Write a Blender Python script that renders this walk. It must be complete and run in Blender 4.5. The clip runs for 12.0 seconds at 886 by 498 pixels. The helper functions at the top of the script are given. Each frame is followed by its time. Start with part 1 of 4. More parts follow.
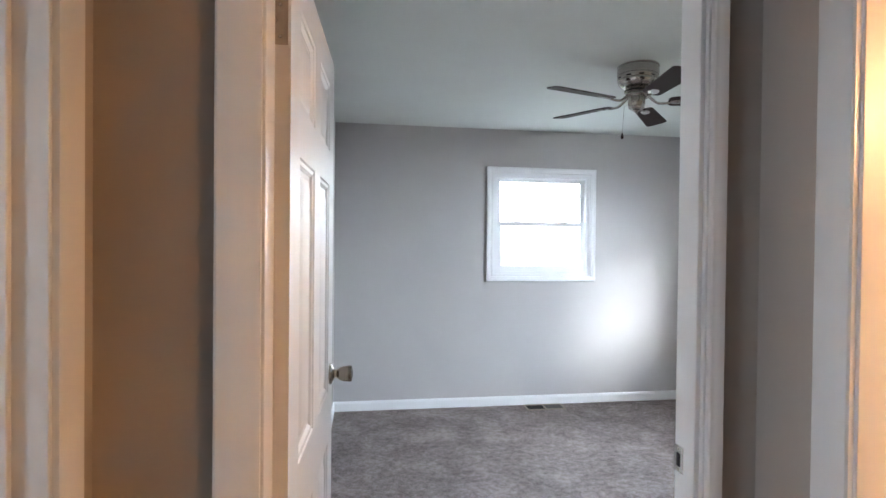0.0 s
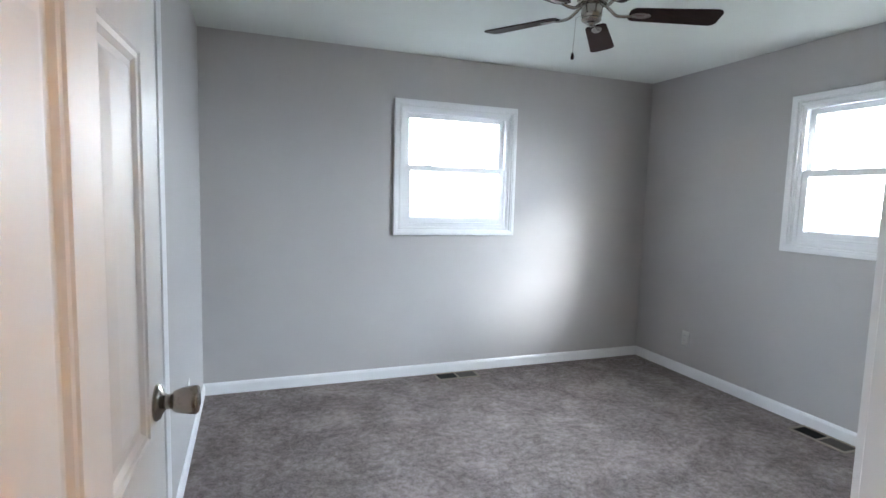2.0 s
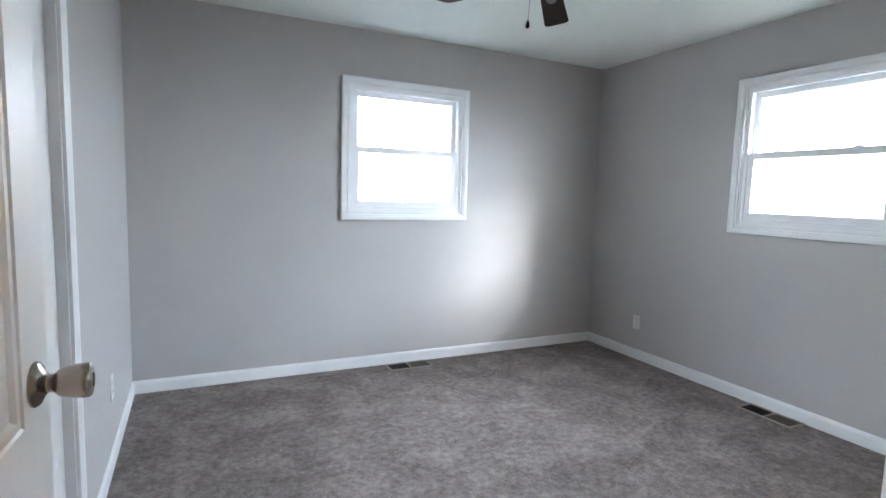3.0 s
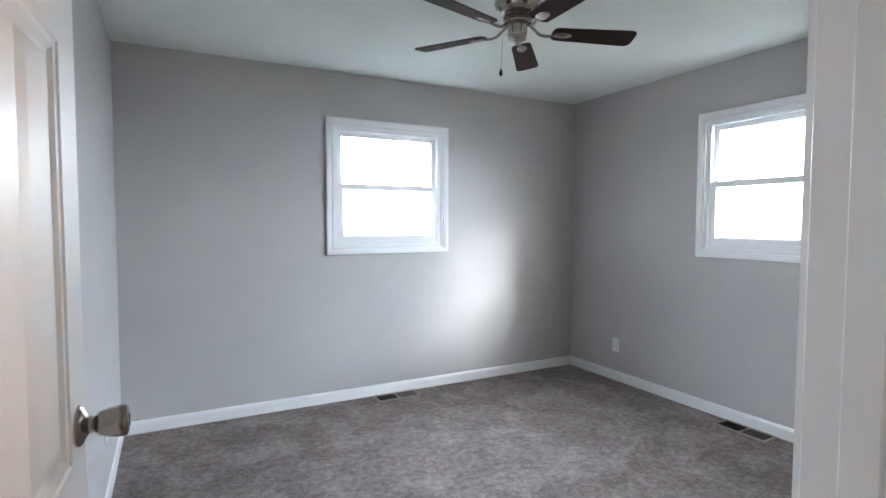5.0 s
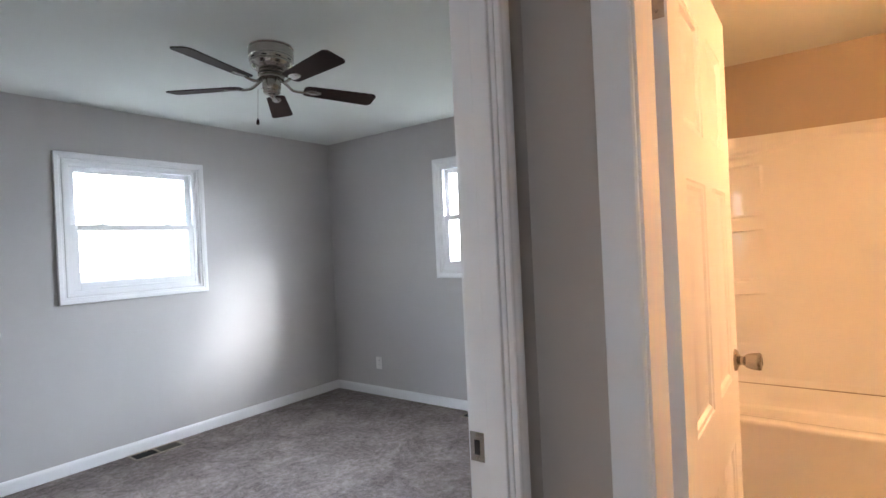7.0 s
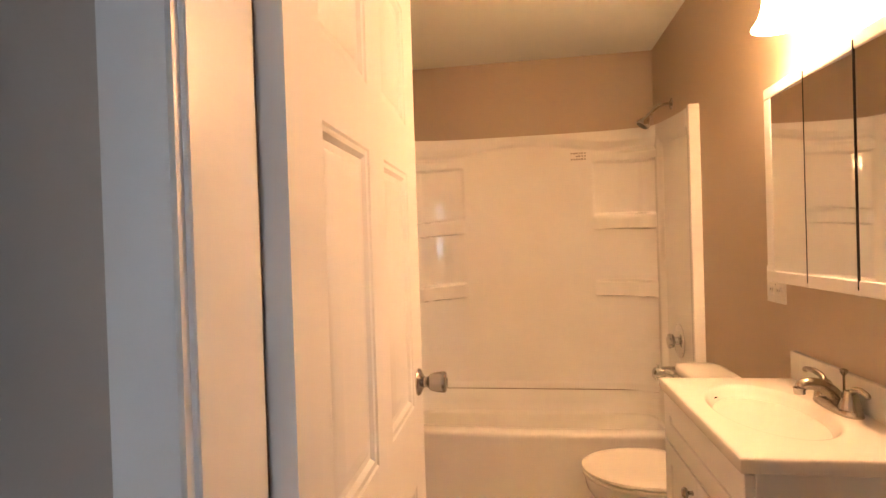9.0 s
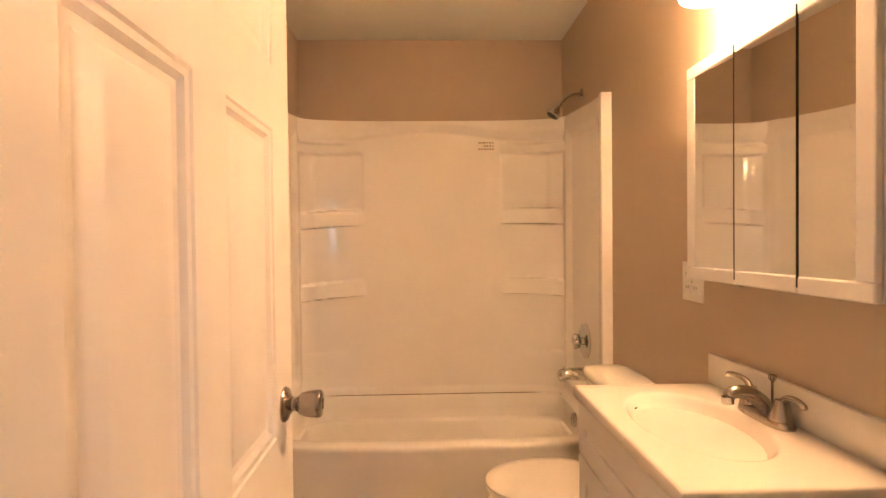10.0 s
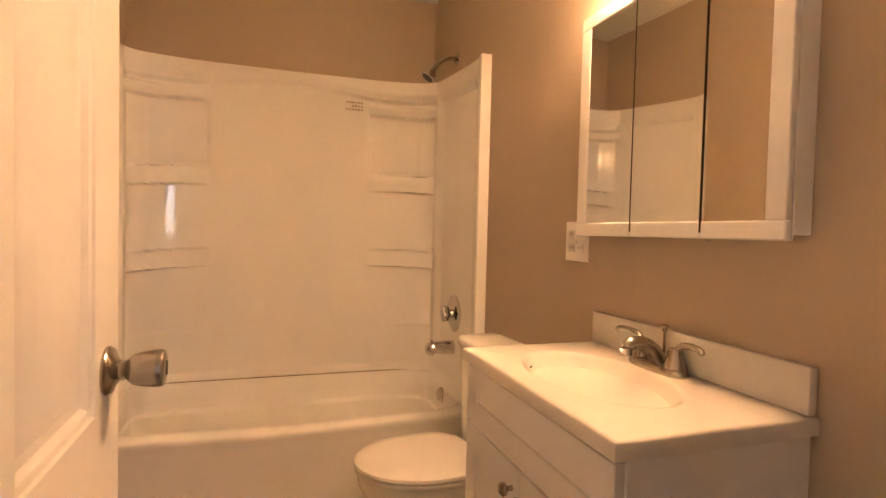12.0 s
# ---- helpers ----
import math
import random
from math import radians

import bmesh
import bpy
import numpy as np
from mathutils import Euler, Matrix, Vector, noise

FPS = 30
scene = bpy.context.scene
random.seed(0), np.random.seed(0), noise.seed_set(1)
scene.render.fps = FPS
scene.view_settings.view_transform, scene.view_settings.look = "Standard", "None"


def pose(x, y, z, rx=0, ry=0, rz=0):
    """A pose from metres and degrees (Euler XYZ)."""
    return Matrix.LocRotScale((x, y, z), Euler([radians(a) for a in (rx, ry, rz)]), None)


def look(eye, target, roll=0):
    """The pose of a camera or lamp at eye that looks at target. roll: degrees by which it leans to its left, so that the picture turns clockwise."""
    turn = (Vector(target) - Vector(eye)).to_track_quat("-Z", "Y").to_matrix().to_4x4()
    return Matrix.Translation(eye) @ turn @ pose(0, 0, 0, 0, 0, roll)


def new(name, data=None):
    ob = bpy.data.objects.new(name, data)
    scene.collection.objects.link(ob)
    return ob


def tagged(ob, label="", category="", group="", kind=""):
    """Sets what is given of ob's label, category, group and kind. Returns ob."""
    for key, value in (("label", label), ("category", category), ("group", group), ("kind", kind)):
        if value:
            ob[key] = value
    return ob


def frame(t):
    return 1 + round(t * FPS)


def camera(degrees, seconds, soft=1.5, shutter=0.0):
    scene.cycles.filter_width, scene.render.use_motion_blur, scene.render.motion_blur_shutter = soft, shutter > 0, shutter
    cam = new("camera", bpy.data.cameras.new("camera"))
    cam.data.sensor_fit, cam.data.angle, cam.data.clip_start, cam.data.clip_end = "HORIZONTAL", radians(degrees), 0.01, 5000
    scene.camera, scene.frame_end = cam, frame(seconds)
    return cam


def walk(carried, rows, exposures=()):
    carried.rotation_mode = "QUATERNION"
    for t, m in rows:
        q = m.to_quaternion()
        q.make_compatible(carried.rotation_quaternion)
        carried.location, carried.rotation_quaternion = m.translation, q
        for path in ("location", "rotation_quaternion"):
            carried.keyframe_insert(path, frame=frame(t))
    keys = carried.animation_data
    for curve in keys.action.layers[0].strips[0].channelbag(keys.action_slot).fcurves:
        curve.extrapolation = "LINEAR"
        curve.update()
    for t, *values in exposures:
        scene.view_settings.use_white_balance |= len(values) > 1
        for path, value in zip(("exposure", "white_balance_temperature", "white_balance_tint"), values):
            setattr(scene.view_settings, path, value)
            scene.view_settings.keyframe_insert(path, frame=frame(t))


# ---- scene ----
cam = camera(80.5, 12.0, soft=1.5)
EXPOSURES = [(0.0, 3.6, 6500, 11), (1.5, 3.48, 6500, 10), (5.0, 3.45, 6550, 10.5), (6.5, 3.42, 6650, 12.5), (7.7, 3.27, 6600, 13.5), (9.3, 3.12, 6500, 12.5), (10.5, 3.0, 6500, 12.5), (12.0, 2.92, 6500, 11.5)]
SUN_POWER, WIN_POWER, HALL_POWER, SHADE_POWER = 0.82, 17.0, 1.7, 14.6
PATH = [
    (0, (-3.399, -4.495, 1.437), (-3.102, -2.517, 1.413), 0.6),
    (0.5, (-3.401, -4.323, 1.396), (-3.074, -2.351, 1.339), 1.0),
    (1, (-3.403, -4.123, 1.437), (-2.998, -2.169, 1.311), 1.2),
    (1.5, (-3.372, -3.966, 1.417), (-2.823, -2.05, 1.253), 1.4),
    (2, (-3.345, -3.808, 1.394), (-2.652, -1.943, 1.198), 1.6),
    (2.5, (-3.309, -3.75, 1.352), (-2.531, -1.919, 1.145), 1.6),
    (3, (-3.295, -3.688, 1.301), (-2.432, -1.896, 1.095), 1.7),
    (5, (-3.37, -3.793, 1.343), (-2.439, -2.026, 1.242), 0.1),
    (5.5, (-3.438, -3.868, 1.349), (-2.361, -2.184, 1.296), -0.3),
    (6, (-3.5, -3.929, 1.35), (-2.25, -2.367, 1.328), -1.1),
    (6.5, (-3.547, -3.983, 1.358), (-2.096, -2.606, 1.349), -2.1),
    (7, (-3.564, -4.034, 1.368), (-1.96, -2.84, 1.359), -2.7),
    (7.5, (-3.529, -4.066, 1.375), (-1.803, -3.056, 1.369), -3.0),
    (7.7, (-3.513, -4.075, 1.385), (-1.735, -3.16, 1.368), -3.2),
    (9.3, (-2.914, -4.046, 1.312), (-0.923, -3.858, 1.295), -1.3),
    (9.5, (-2.858, -4.054, 1.314), (-0.862, -3.933, 1.293), -1.0),
    (10, (-2.751, -4.057, 1.286), (-0.752, -4.116, 1.256), -0.6),
    (10.5, (-2.659, -4.036, 1.25), (-0.678, -4.304, 1.205), -0.1),
    (11, (-2.602, -4.014, 1.221), (-0.656, -4.47, 1.165), 0.5),
    (11.5, (-2.573, -3.998, 1.197), (-0.658, -4.572, 1.135), 1.1),
    (12, (-2.559, -3.991, 1.178), (-0.659, -4.614, 1.111), 1.4),
]
walk(cam, [(t, look(eye, target, roll)) for t, eye, target, roll in PATH], EXPOSURES)

# ---------------- world, sun and large lights ----------------
world = bpy.data.worlds.new("world")
scene.world = world
world.use_nodes = True
wn = world.node_tree
sky = wn.nodes.new("ShaderNodeTexSky")
sky.sky_type = "NISHITA"
sky.sun_disc = False
sky.sun_elevation = radians(22.8)
sky.sun_rotation = radians(149)
sky.air_density, sky.dust_density = 1.0, 1.5
wn.links.new(sky.outputs[0], wn.nodes["Background"].inputs[0])
wn.nodes["Background"].inputs[1].default_value = 0.12

sun = new("sun", bpy.data.lights.new("sun", "SUN"))
sun.data.energy, sun.data.angle, sun.data.color = SUN_POWER, radians(17), (0.93, 0.96, 1.0)
sun.matrix_world = look((0.60 * 8, -1.0 * 8, 0.49 * 8), (0, 0, 0))


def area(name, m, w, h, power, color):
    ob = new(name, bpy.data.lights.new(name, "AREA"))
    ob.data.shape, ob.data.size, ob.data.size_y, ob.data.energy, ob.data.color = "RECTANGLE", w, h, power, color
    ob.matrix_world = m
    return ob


# lamps added as sky daylight outside the two bedroom windows and spare room window
# tilted down; the east lamp stands sideways to brighten the north wall low
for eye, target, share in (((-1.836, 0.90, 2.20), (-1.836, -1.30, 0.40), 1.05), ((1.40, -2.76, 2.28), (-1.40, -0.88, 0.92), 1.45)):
    lamp = area("added_sky_lamp", look(eye, target), 1.9, 1.0, WIN_POWER * share, (0.74, 0.855, 1.0))
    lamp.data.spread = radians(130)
# added cool lamp for the hall, behind a window out of sight
area("added_sky_lamp", look((-6.62, -5.05, 1.55), (-3.9, -4.15, 1.35)), 0.9, 1.2, HALL_POWER, (0.74, 0.84, 1.0))


# ---------------- materials ----------------
def material(name, color, rough=0.5, metal=0.0, var=0.06, scale=8.0, bump=0.0, bump_scale=200.0, coat=0.0, second=None, spec=0.5, rough_var=0.08, aniso=(1, 1, 1)):
    m = bpy.data.materials.new(name)
    m.use_nodes = True
    n, l = m.node_tree.nodes, m.node_tree.links
    b = n["Principled BSDF"]
    tc = n.new("ShaderNodeTexCoord")
    mp = n.new("ShaderNodeMapping")
    mp.inputs["Scale"].default_value = aniso
    l.new(tc.outputs["Object"], mp.inputs[0])
    big = n.new("ShaderNodeTexNoise")
    big.inputs["Scale"].default_value, big.inputs["Detail"].default_value = scale, 6
    l.new(mp.outputs[0], big.inputs["Vector"])
    ramp = n.new("ShaderNodeValToRGB")
    lo = second or tuple(c * (1 - var) for c in color)
    hi = color if second else tuple(min(1, c * (1 + var)) for c in color)
    ramp.color_ramp.elements[0].color, ramp.color_ramp.elements[1].color = (*lo, 1), (*hi, 1)
    ramp.color_ramp.elements[0].position, ramp.color_ramp.elements[1].position = 0.32, 0.68
    l.new(big.outputs[0], ramp.inputs[0])
    l.new(ramp.outputs[0], b.inputs["Base Color"])
    rr = n.new("ShaderNodeMapRange")
    rr.inputs["To Min"].default_value, rr.inputs["To Max"].default_value = max(0.02, rough - rough_var), min(1, rough + rough_var)
    l.new(big.outputs[0], rr.inputs[0])
    l.new(rr.outputs[0], b.inputs["Roughness"])
    b.inputs["Metallic"].default_value = metal
    b.inputs["Specular IOR Level"].default_value = spec
    b.inputs["Coat Weight"].default_value = coat
    if bump:
        fine = n.new("ShaderNodeTexNoise")
        fine.inputs["Scale"].default_value, fine.inputs["Detail"].default_value = bump_scale, 4
        l.new(mp.outputs[0], fine.inputs["Vector"])
        bp = n.new("ShaderNodeBump")
        bp.inputs["Strength"].default_value, bp.inputs["Distance"].default_value = bump, 0.002
        l.new(fine.outputs[0], bp.inputs["Height"])
        l.new(bp.outputs[0], b.inputs["Normal"])
    return m


def carpet_material():
    m = bpy.data.materials.new("cut pile carpet")
    m.use_nodes = True
    n, l = m.node_tree.nodes, m.node_tree.links
    b = n["Principled BSDF"]
    tc = n.new("ShaderNodeTexCoord")
    sets = []
    for sc, de, di in ((4.0, 6, 0.5), (26, 5, 0.3), (95, 4, 0.1), (320, 2, 0.0)):
        t = n.new("ShaderNodeTexNoise")
        t.inputs["Scale"].default_value, t.inputs["Detail"].default_value, t.inputs["Distortion"].default_value = sc, de, di
        l.new(tc.outputs["Object"], t.inputs["Vector"])
        t.inputs["Roughness"].default_value = 0.62
        sets.append(t)

    def mixed(a, c, f):
        mx = n.new("ShaderNodeMix")
        mx.data_type = "FLOAT"
        mx.inputs[0].default_value = f
        l.new(a, mx.inputs[2])
        l.new(c, mx.inputs[3])
        return mx.outputs[0]

    v = mixed(mixed(sets[0].outputs[0], sets[1].outputs[0], 0.50), sets[2].outputs[0], 0.30)
    ramp = n.new("ShaderNodeValToRGB")
    e = ramp.color_ramp.elements
    e[0].position, e[0].color = 0.42, (0.14, 0.108, 0.098, 1)
    e[1].position, e[1].color = 0.59, (0.45, 0.375, 0.36, 1)
    mid = ramp.color_ramp.elements.new(0.5)
    mid.color = (0.265, 0.213, 0.196, 1)
    l.new(v, ramp.inputs[0])
    l.new(ramp.outputs[0], b.inputs["Base Color"])
    b.inputs["Roughness"].default_value = 0.95
    b.inputs["Specular IOR Level"].default_value = 0.1
    b.inputs["Sheen Weight"].default_value = 0.25
    b.inputs["Sheen Roughness"].default_value = 0.5
    h = mixed(mixed(sets[1].outputs[0], sets[2].outputs[0], 0.5), sets[3].outputs[0], 0.4)
    bp = n.new("ShaderNodeBump")
    bp.inputs["Strength"].default_value, bp.inputs["Distance"].default_value = 1.0, 0.035
    l.new(h, bp.inputs["Height"])
    l.new(bp.outputs[0], b.inputs["Normal"])
    return m


def glow(name, color, strength):
    m = material(name, (0.9, 0.88, 0.84), 0.3)
    b = m.node_tree.nodes["Principled BSDF"]
    b.inputs["Emission Color"].default_value = (*color, 1)
    b.inputs["Emission Strength"].default_value = strength
    return m


def glass_material():
    m = bpy.data.materials.new("window glass")
    m.use_nodes = True
    b = m.node_tree.nodes["Principled BSDF"]
    b.inputs["Base Color"].default_value = (0.98, 1, 0.99, 1)
    b.inputs["Roughness"].default_value, b.inputs["IOR"].default_value = 0.0, 1.45
    b.inputs["Transmission Weight"].default_value = 1.0
    return m


WALL = material("greige wall paint", (0.470, 0.459, 0.455), 0.62, var=0.025, scale=1.7, bump=0.12, bump_scale=260)
TAN = material("tan wall paint", (0.475, 0.39, 0.295), 0.6, var=0.025, scale=1.7, bump=0.12, bump_scale=260)
HALLPAINT = material("warm greige hall paint", (0.43, 0.385, 0.35), 0.6, var=0.025, scale=1.7, bump=0.12, bump_scale=260)
CEIL = material("flat ceiling paint", (0.71, 0.745, 0.715), 0.9, var=0.02, scale=2.5, bump=0.25, bump_scale=120)
TRIM = material("white semi-gloss trim paint", (0.80, 0.81, 0.82), 0.33, var=0.02, scale=5, bump=0.05, bump_scale=90)
DOOR = material("white moulded door paint", (0.76, 0.76, 0.76), 0.44, var=0.015, scale=4, bump=0.03, bump_scale=60, aniso=(6, 6, 0.6))
VINYL = material("white vinyl sash", (0.82, 0.83, 0.85), 0.38, var=0.015)
NICKEL = material("brushed nickel", (0.46, 0.43, 0.40), 0.22, 1.0, var=0.06, scale=40, aniso=(1, 1, 8))
CHROME = material("polished chrome", (0.58, 0.56, 0.54), 0.08, 1.0, var=0.03, scale=20, rough_var=0.03)
BRASS = material("dull steel hinge", (0.42, 0.38, 0.33), 0.36, 1.0, var=0.1, scale=50)
BLADE = material("dark walnut blade", (0.034, 0.016, 0.013), 0.48, spec=0.10, second=(0.020, 0.009, 0.008), scale=5, aniso=(1.2, 14, 1), bump=0.05, bump_scale=30)
DARK = material("black gap", (0.012, 0.011, 0.010), 0.8)
PLATE = material("white plastic plate", (0.80, 0.80, 0.78), 0.35, var=0.02)
CARPET = carpet_material()
REGISTER = material("brown enamel register", (0.10, 0.082, 0.068), 0.45, var=0.2, scale=30)
REGISTER_LIGHT = material("brown enamel damper", (0.06, 0.052, 0.045), 0.5, var=0.15, scale=30)
ACRYLIC = material("glossy white acrylic", (0.88, 0.875, 0.85), 0.06, var=0.02, scale=3, rough_var=0.02)
PORCELAIN = material("white porcelain", (0.82, 0.81, 0.78), 0.10, var=0.015, coat=0.3, rough_var=0.03)
SEATMAT = material("white plastic seat", (0.80, 0.78, 0.74), 0.22, var=0.015)
MARBLE = material("white cultured marble", (0.68, 0.66, 0.62), 0.18, var=0.03, scale=6, rough_var=0.06)
CABINET = material("white thermofoil", (0.76, 0.76, 0.76), 0.34, var=0.02, bump=0.04, bump_scale=60)
MIRROR = material("mirror", (0.88, 0.88, 0.87), 0.02, 1.0, var=0.005, rough_var=0.01)
LINO = material("beige sheet vinyl", (0.42, 0.36, 0.29), 0.4, second=(0.33, 0.28, 0.22), scale=14, bump=0.1, bump_scale=80)
HALLFLOOR = material("brown laminate", (0.24, 0.16, 0.10), 0.4, second=(0.16, 0.10, 0.065), scale=6, aniso=(10, 1, 1), bump=0.06)
GRASS = material("lawn", (0.22, 0.24, 0.15), 0.95, second=(0.15, 0.17, 0.10), scale=0.8, bump=0.5, bump_scale=20)
REGISTER_EDGE = material("tan enamel border", (0.36, 0.31, 0.25), 0.5, var=0.1, scale=30)
LABEL = material("paper label", (0.84, 0.82, 0.78), 0.4)
INK = material("printed ink", (0.40, 0.36, 0.32), 0.6)
SATIN = material("satin nickel", (0.40, 0.36, 0.32), 0.22, 1.0, var=0.06, scale=40)
GAP_SHADE = material("brown gap shade", (0.16, 0.10, 0.06), 0.6, var=0.15, scale=30)
RUBBER = material("grey rubber", (0.09, 0.09, 0.09), 0.7)
GLASS = glass_material()
SHADE = glow("lit frosted glass", (1.0, 0.545, 0.252), SHADE_POWER)


# ---------------- mesh helpers ----------------
def finish(name, bm, mat, parent=None, label="", smooth=None):
    bmesh.ops.recalc_face_normals(bm, faces=bm.faces)
    me = bpy.data.meshes.new(name)
    bm.to_mesh(me)
    bm.free()
    me.materials.append(mat)
    if smooth is not None:
        me.shade_smooth()
        me.set_sharp_from_angle(angle=radians(smooth))
    ob = new(name, me)
    if parent is not None:
        ob.parent = parent
        ob.matrix_parent_inverse = parent.matrix_world.inverted()
    if label:
        ob["label"] = label
    return ob


def part(name, bm, mat, parent, label="", smooth=None):
    return finish(name, bm, mat, parent, label, smooth)


def thing(name, label, category, group="", kind="", at=None):
    ob = new(name)
    ob.empty_display_size = 0.05
    if at is not None:
        ob.matrix_world = at
        bpy.context.view_layer.update()
    return tagged(ob, label, category, group, kind)


def box(x0, x1, y0, y1, z0, z1, bevel=0.0, bm=None, seg=1):
    own = bmesh.new()
    vs = [own.verts.new(p) for p in ((x0, y0, z0), (x1, y0, z0), (x1, y1, z0), (x0, y1, z0), (x0, y0, z1), (x1, y0, z1), (x1, y1, z1), (x0, y1, z1))]
    for f in ((3, 2, 1, 0), (4, 5, 6, 7), (0, 1, 5, 4), (1, 2, 6, 5), (2, 3, 7, 6), (3, 0, 4, 7)):
        own.faces.new([vs[i] for i in f])
    if bevel:
        bmesh.ops.bevel(own, geom=own.edges[:], offset=bevel, segments=seg, affect="EDGES", profile=0.5)
    if bm is None:
        return own
    return joined(bm, own)


def joined(bm, other):
    me = bpy.data.meshes.new("tmp")
    other.to_mesh(me)
    other.free()
    bm.from_mesh(me)
    bpy.data.meshes.remove(me)
    return bm


def lathe(profile, seg=32, m=None, bm=None):
    """Rings of (radius, height) about the z axis, closed at the ends."""
    own = bmesh.new()
    rings = []
    for r, h in profile:
        rings.append([own.verts.new((max(r, 1e-5) * math.cos(2 * math.pi * i / seg), max(r, 1e-5) * math.sin(2 * math.pi * i / seg), h)) for i in range(seg)])
    for a, b in zip(rings, rings[1:]):
        for i in range(seg):
            own.faces.new((a[i], a[(i + 1) % seg], b[(i + 1) % seg], b[i]))
    own.faces.new(rings[0][::-1])
    own.faces.new(rings[-1])
    bmesh.ops.remove_doubles(own, verts=own.verts[:], dist=1e-4)
    if m is not None:
        bmesh.ops.transform(own, matrix=m, verts=own.verts[:])
    return own if bm is None else joined(bm, own)


def loft(rings, closed=True, caps=True, bm=None):
    own = bmesh.new()
    vs = [[own.verts.new(p) for p in ring] for ring in rings]
    n = len(vs[0])
    for a, b in zip(vs, vs[1:]):
        for i in range(n if closed else n - 1):
            own.faces.new((a[i], a[(i + 1) % n], b[(i + 1) % n], b[i]))
    if caps:
        own.faces.new(vs[0][::-1])
        own.faces.new(vs[-1])
    return own if bm is None else joined(bm, own)


def tube(points, radius, seg=12, bm=None):
    pts = [Vector(p) for p in points]
    radii = radius if isinstance(radius, (list, tuple)) else [radius] * len(pts)
    rings, up = [], Vector((0, 0, 1))
    for i, p in enumerate(pts):
        d = (pts[min(i + 1, len(pts) - 1)] - pts[max(i - 1, 0)]).normalized()
        s = d.cross(up if abs(d.z) < 0.95 else Vector((1, 0, 0))).normalized()
        t = s.cross(d)
        rings.append([p + radii[i] * (math.cos(2 * math.pi * k / seg) * s + math.sin(2 * math.pi * k / seg) * t) for k in range(seg)])
    return loft(rings, bm=bm)


def curve_points(points, steps=8):
    """A smooth run through the given points."""
    p = [Vector(q) for q in points]
    p = [p[0] * 2 - p[1]] + p + [p[-1] * 2 - p[-2]]
    out = []
    for i in range(1, len(p) - 2):
        for k in range(steps):
            t = k / steps
            out.append(0.5 * ((2 * p[i]) + (p[i + 1] - p[i - 1]) * t + (2 * p[i - 1] - 5 * p[i] + 4 * p[i + 1] - p[i + 2]) * t * t + (3 * p[i] - p[i - 1] - 3 * p[i + 1] + p[i + 2]) * t ** 3))
    out.append(p[-2])
    return out


def wall(name, axis, c0, c1, u0, u1, z0, z1, holes=(), mat=None, label="plain painted greige drywall wall"):
    """A solid wall between c0 and c1 across its axis, with holes (ua, ub, za, zb) right through it."""
    us = sorted({u0, u1, *[h[0] for h in holes], *[h[1] for h in holes]})
    zs = sorted({z0, z1, *[h[2] for h in holes], *[h[3] for h in holes]})
    us, zs = [u for u in us if u0 <= u <= u1], [z for z in zs if z0 <= z <= z1]
    bm = bmesh.new()

    def full(i, j):
        if not (0 <= i < len(us) - 1 and 0 <= j < len(zs) - 1):
            return False
        u, z = (us[i] + us[i + 1]) / 2, (zs[j] + zs[j + 1]) / 2
        return not any(h[0] < u < h[1] and h[2] < z < h[3] for h in holes)

    def p(u, c, z):
        return bm.verts.new((u, c, z) if axis == "y" else (c, u, z))

    for i in range(len(us) - 1):
        for j in range(len(zs) - 1):
            if not full(i, j):
                continue
            a, b, lo, hi = us[i], us[i + 1], zs[j], zs[j + 1]
            for c in (c0, c1):
                bm.faces.new([p(a, c, lo), p(b, c, lo), p(b, c, hi), p(a, c, hi)])
            if not full(i - 1, j):
                bm.faces.new([p(a, c0, lo), p(a, c1, lo), p(a, c1, hi), p(a, c0, hi)])
            if not full(i + 1, j):
                bm.faces.new([p(b, c0, lo), p(b, c1, lo), p(b, c1, hi), p(b, c0, hi)])
            if not full(i, j - 1):
                bm.faces.new([p(a, c0, lo), p(b, c0, lo), p(b, c1, lo), p(a, c1, lo)])
            if not full(i, j + 1):
                bm.faces.new([p(a, c0, hi), p(b, c0, hi), p(b, c1, hi), p(a, c1, hi)])
    bmesh.ops.remove_doubles(bm, verts=bm.verts[:], dist=1e-5)
    return tagged(finish(name, bm, mat or WALL), label, "wall", kind="structure")


def facing(axis, c, sign):
    """Maps (along the wall, out of the wall, height) to the world."""
    if axis == "y":
        return lambda u, d, z: Vector((u, c + sign * d, z))
    return lambda u, d, z: Vector((c + sign * d, u, z))


CASING = [(0.0, 0.0), (0.0, 0.010), (0.006, 0.0125), (0.022, 0.0135), (0.030, 0.0155), (0.046, 0.017), (0.054, 0.017), (0.058, 0.013), (0.058, 0.0)]


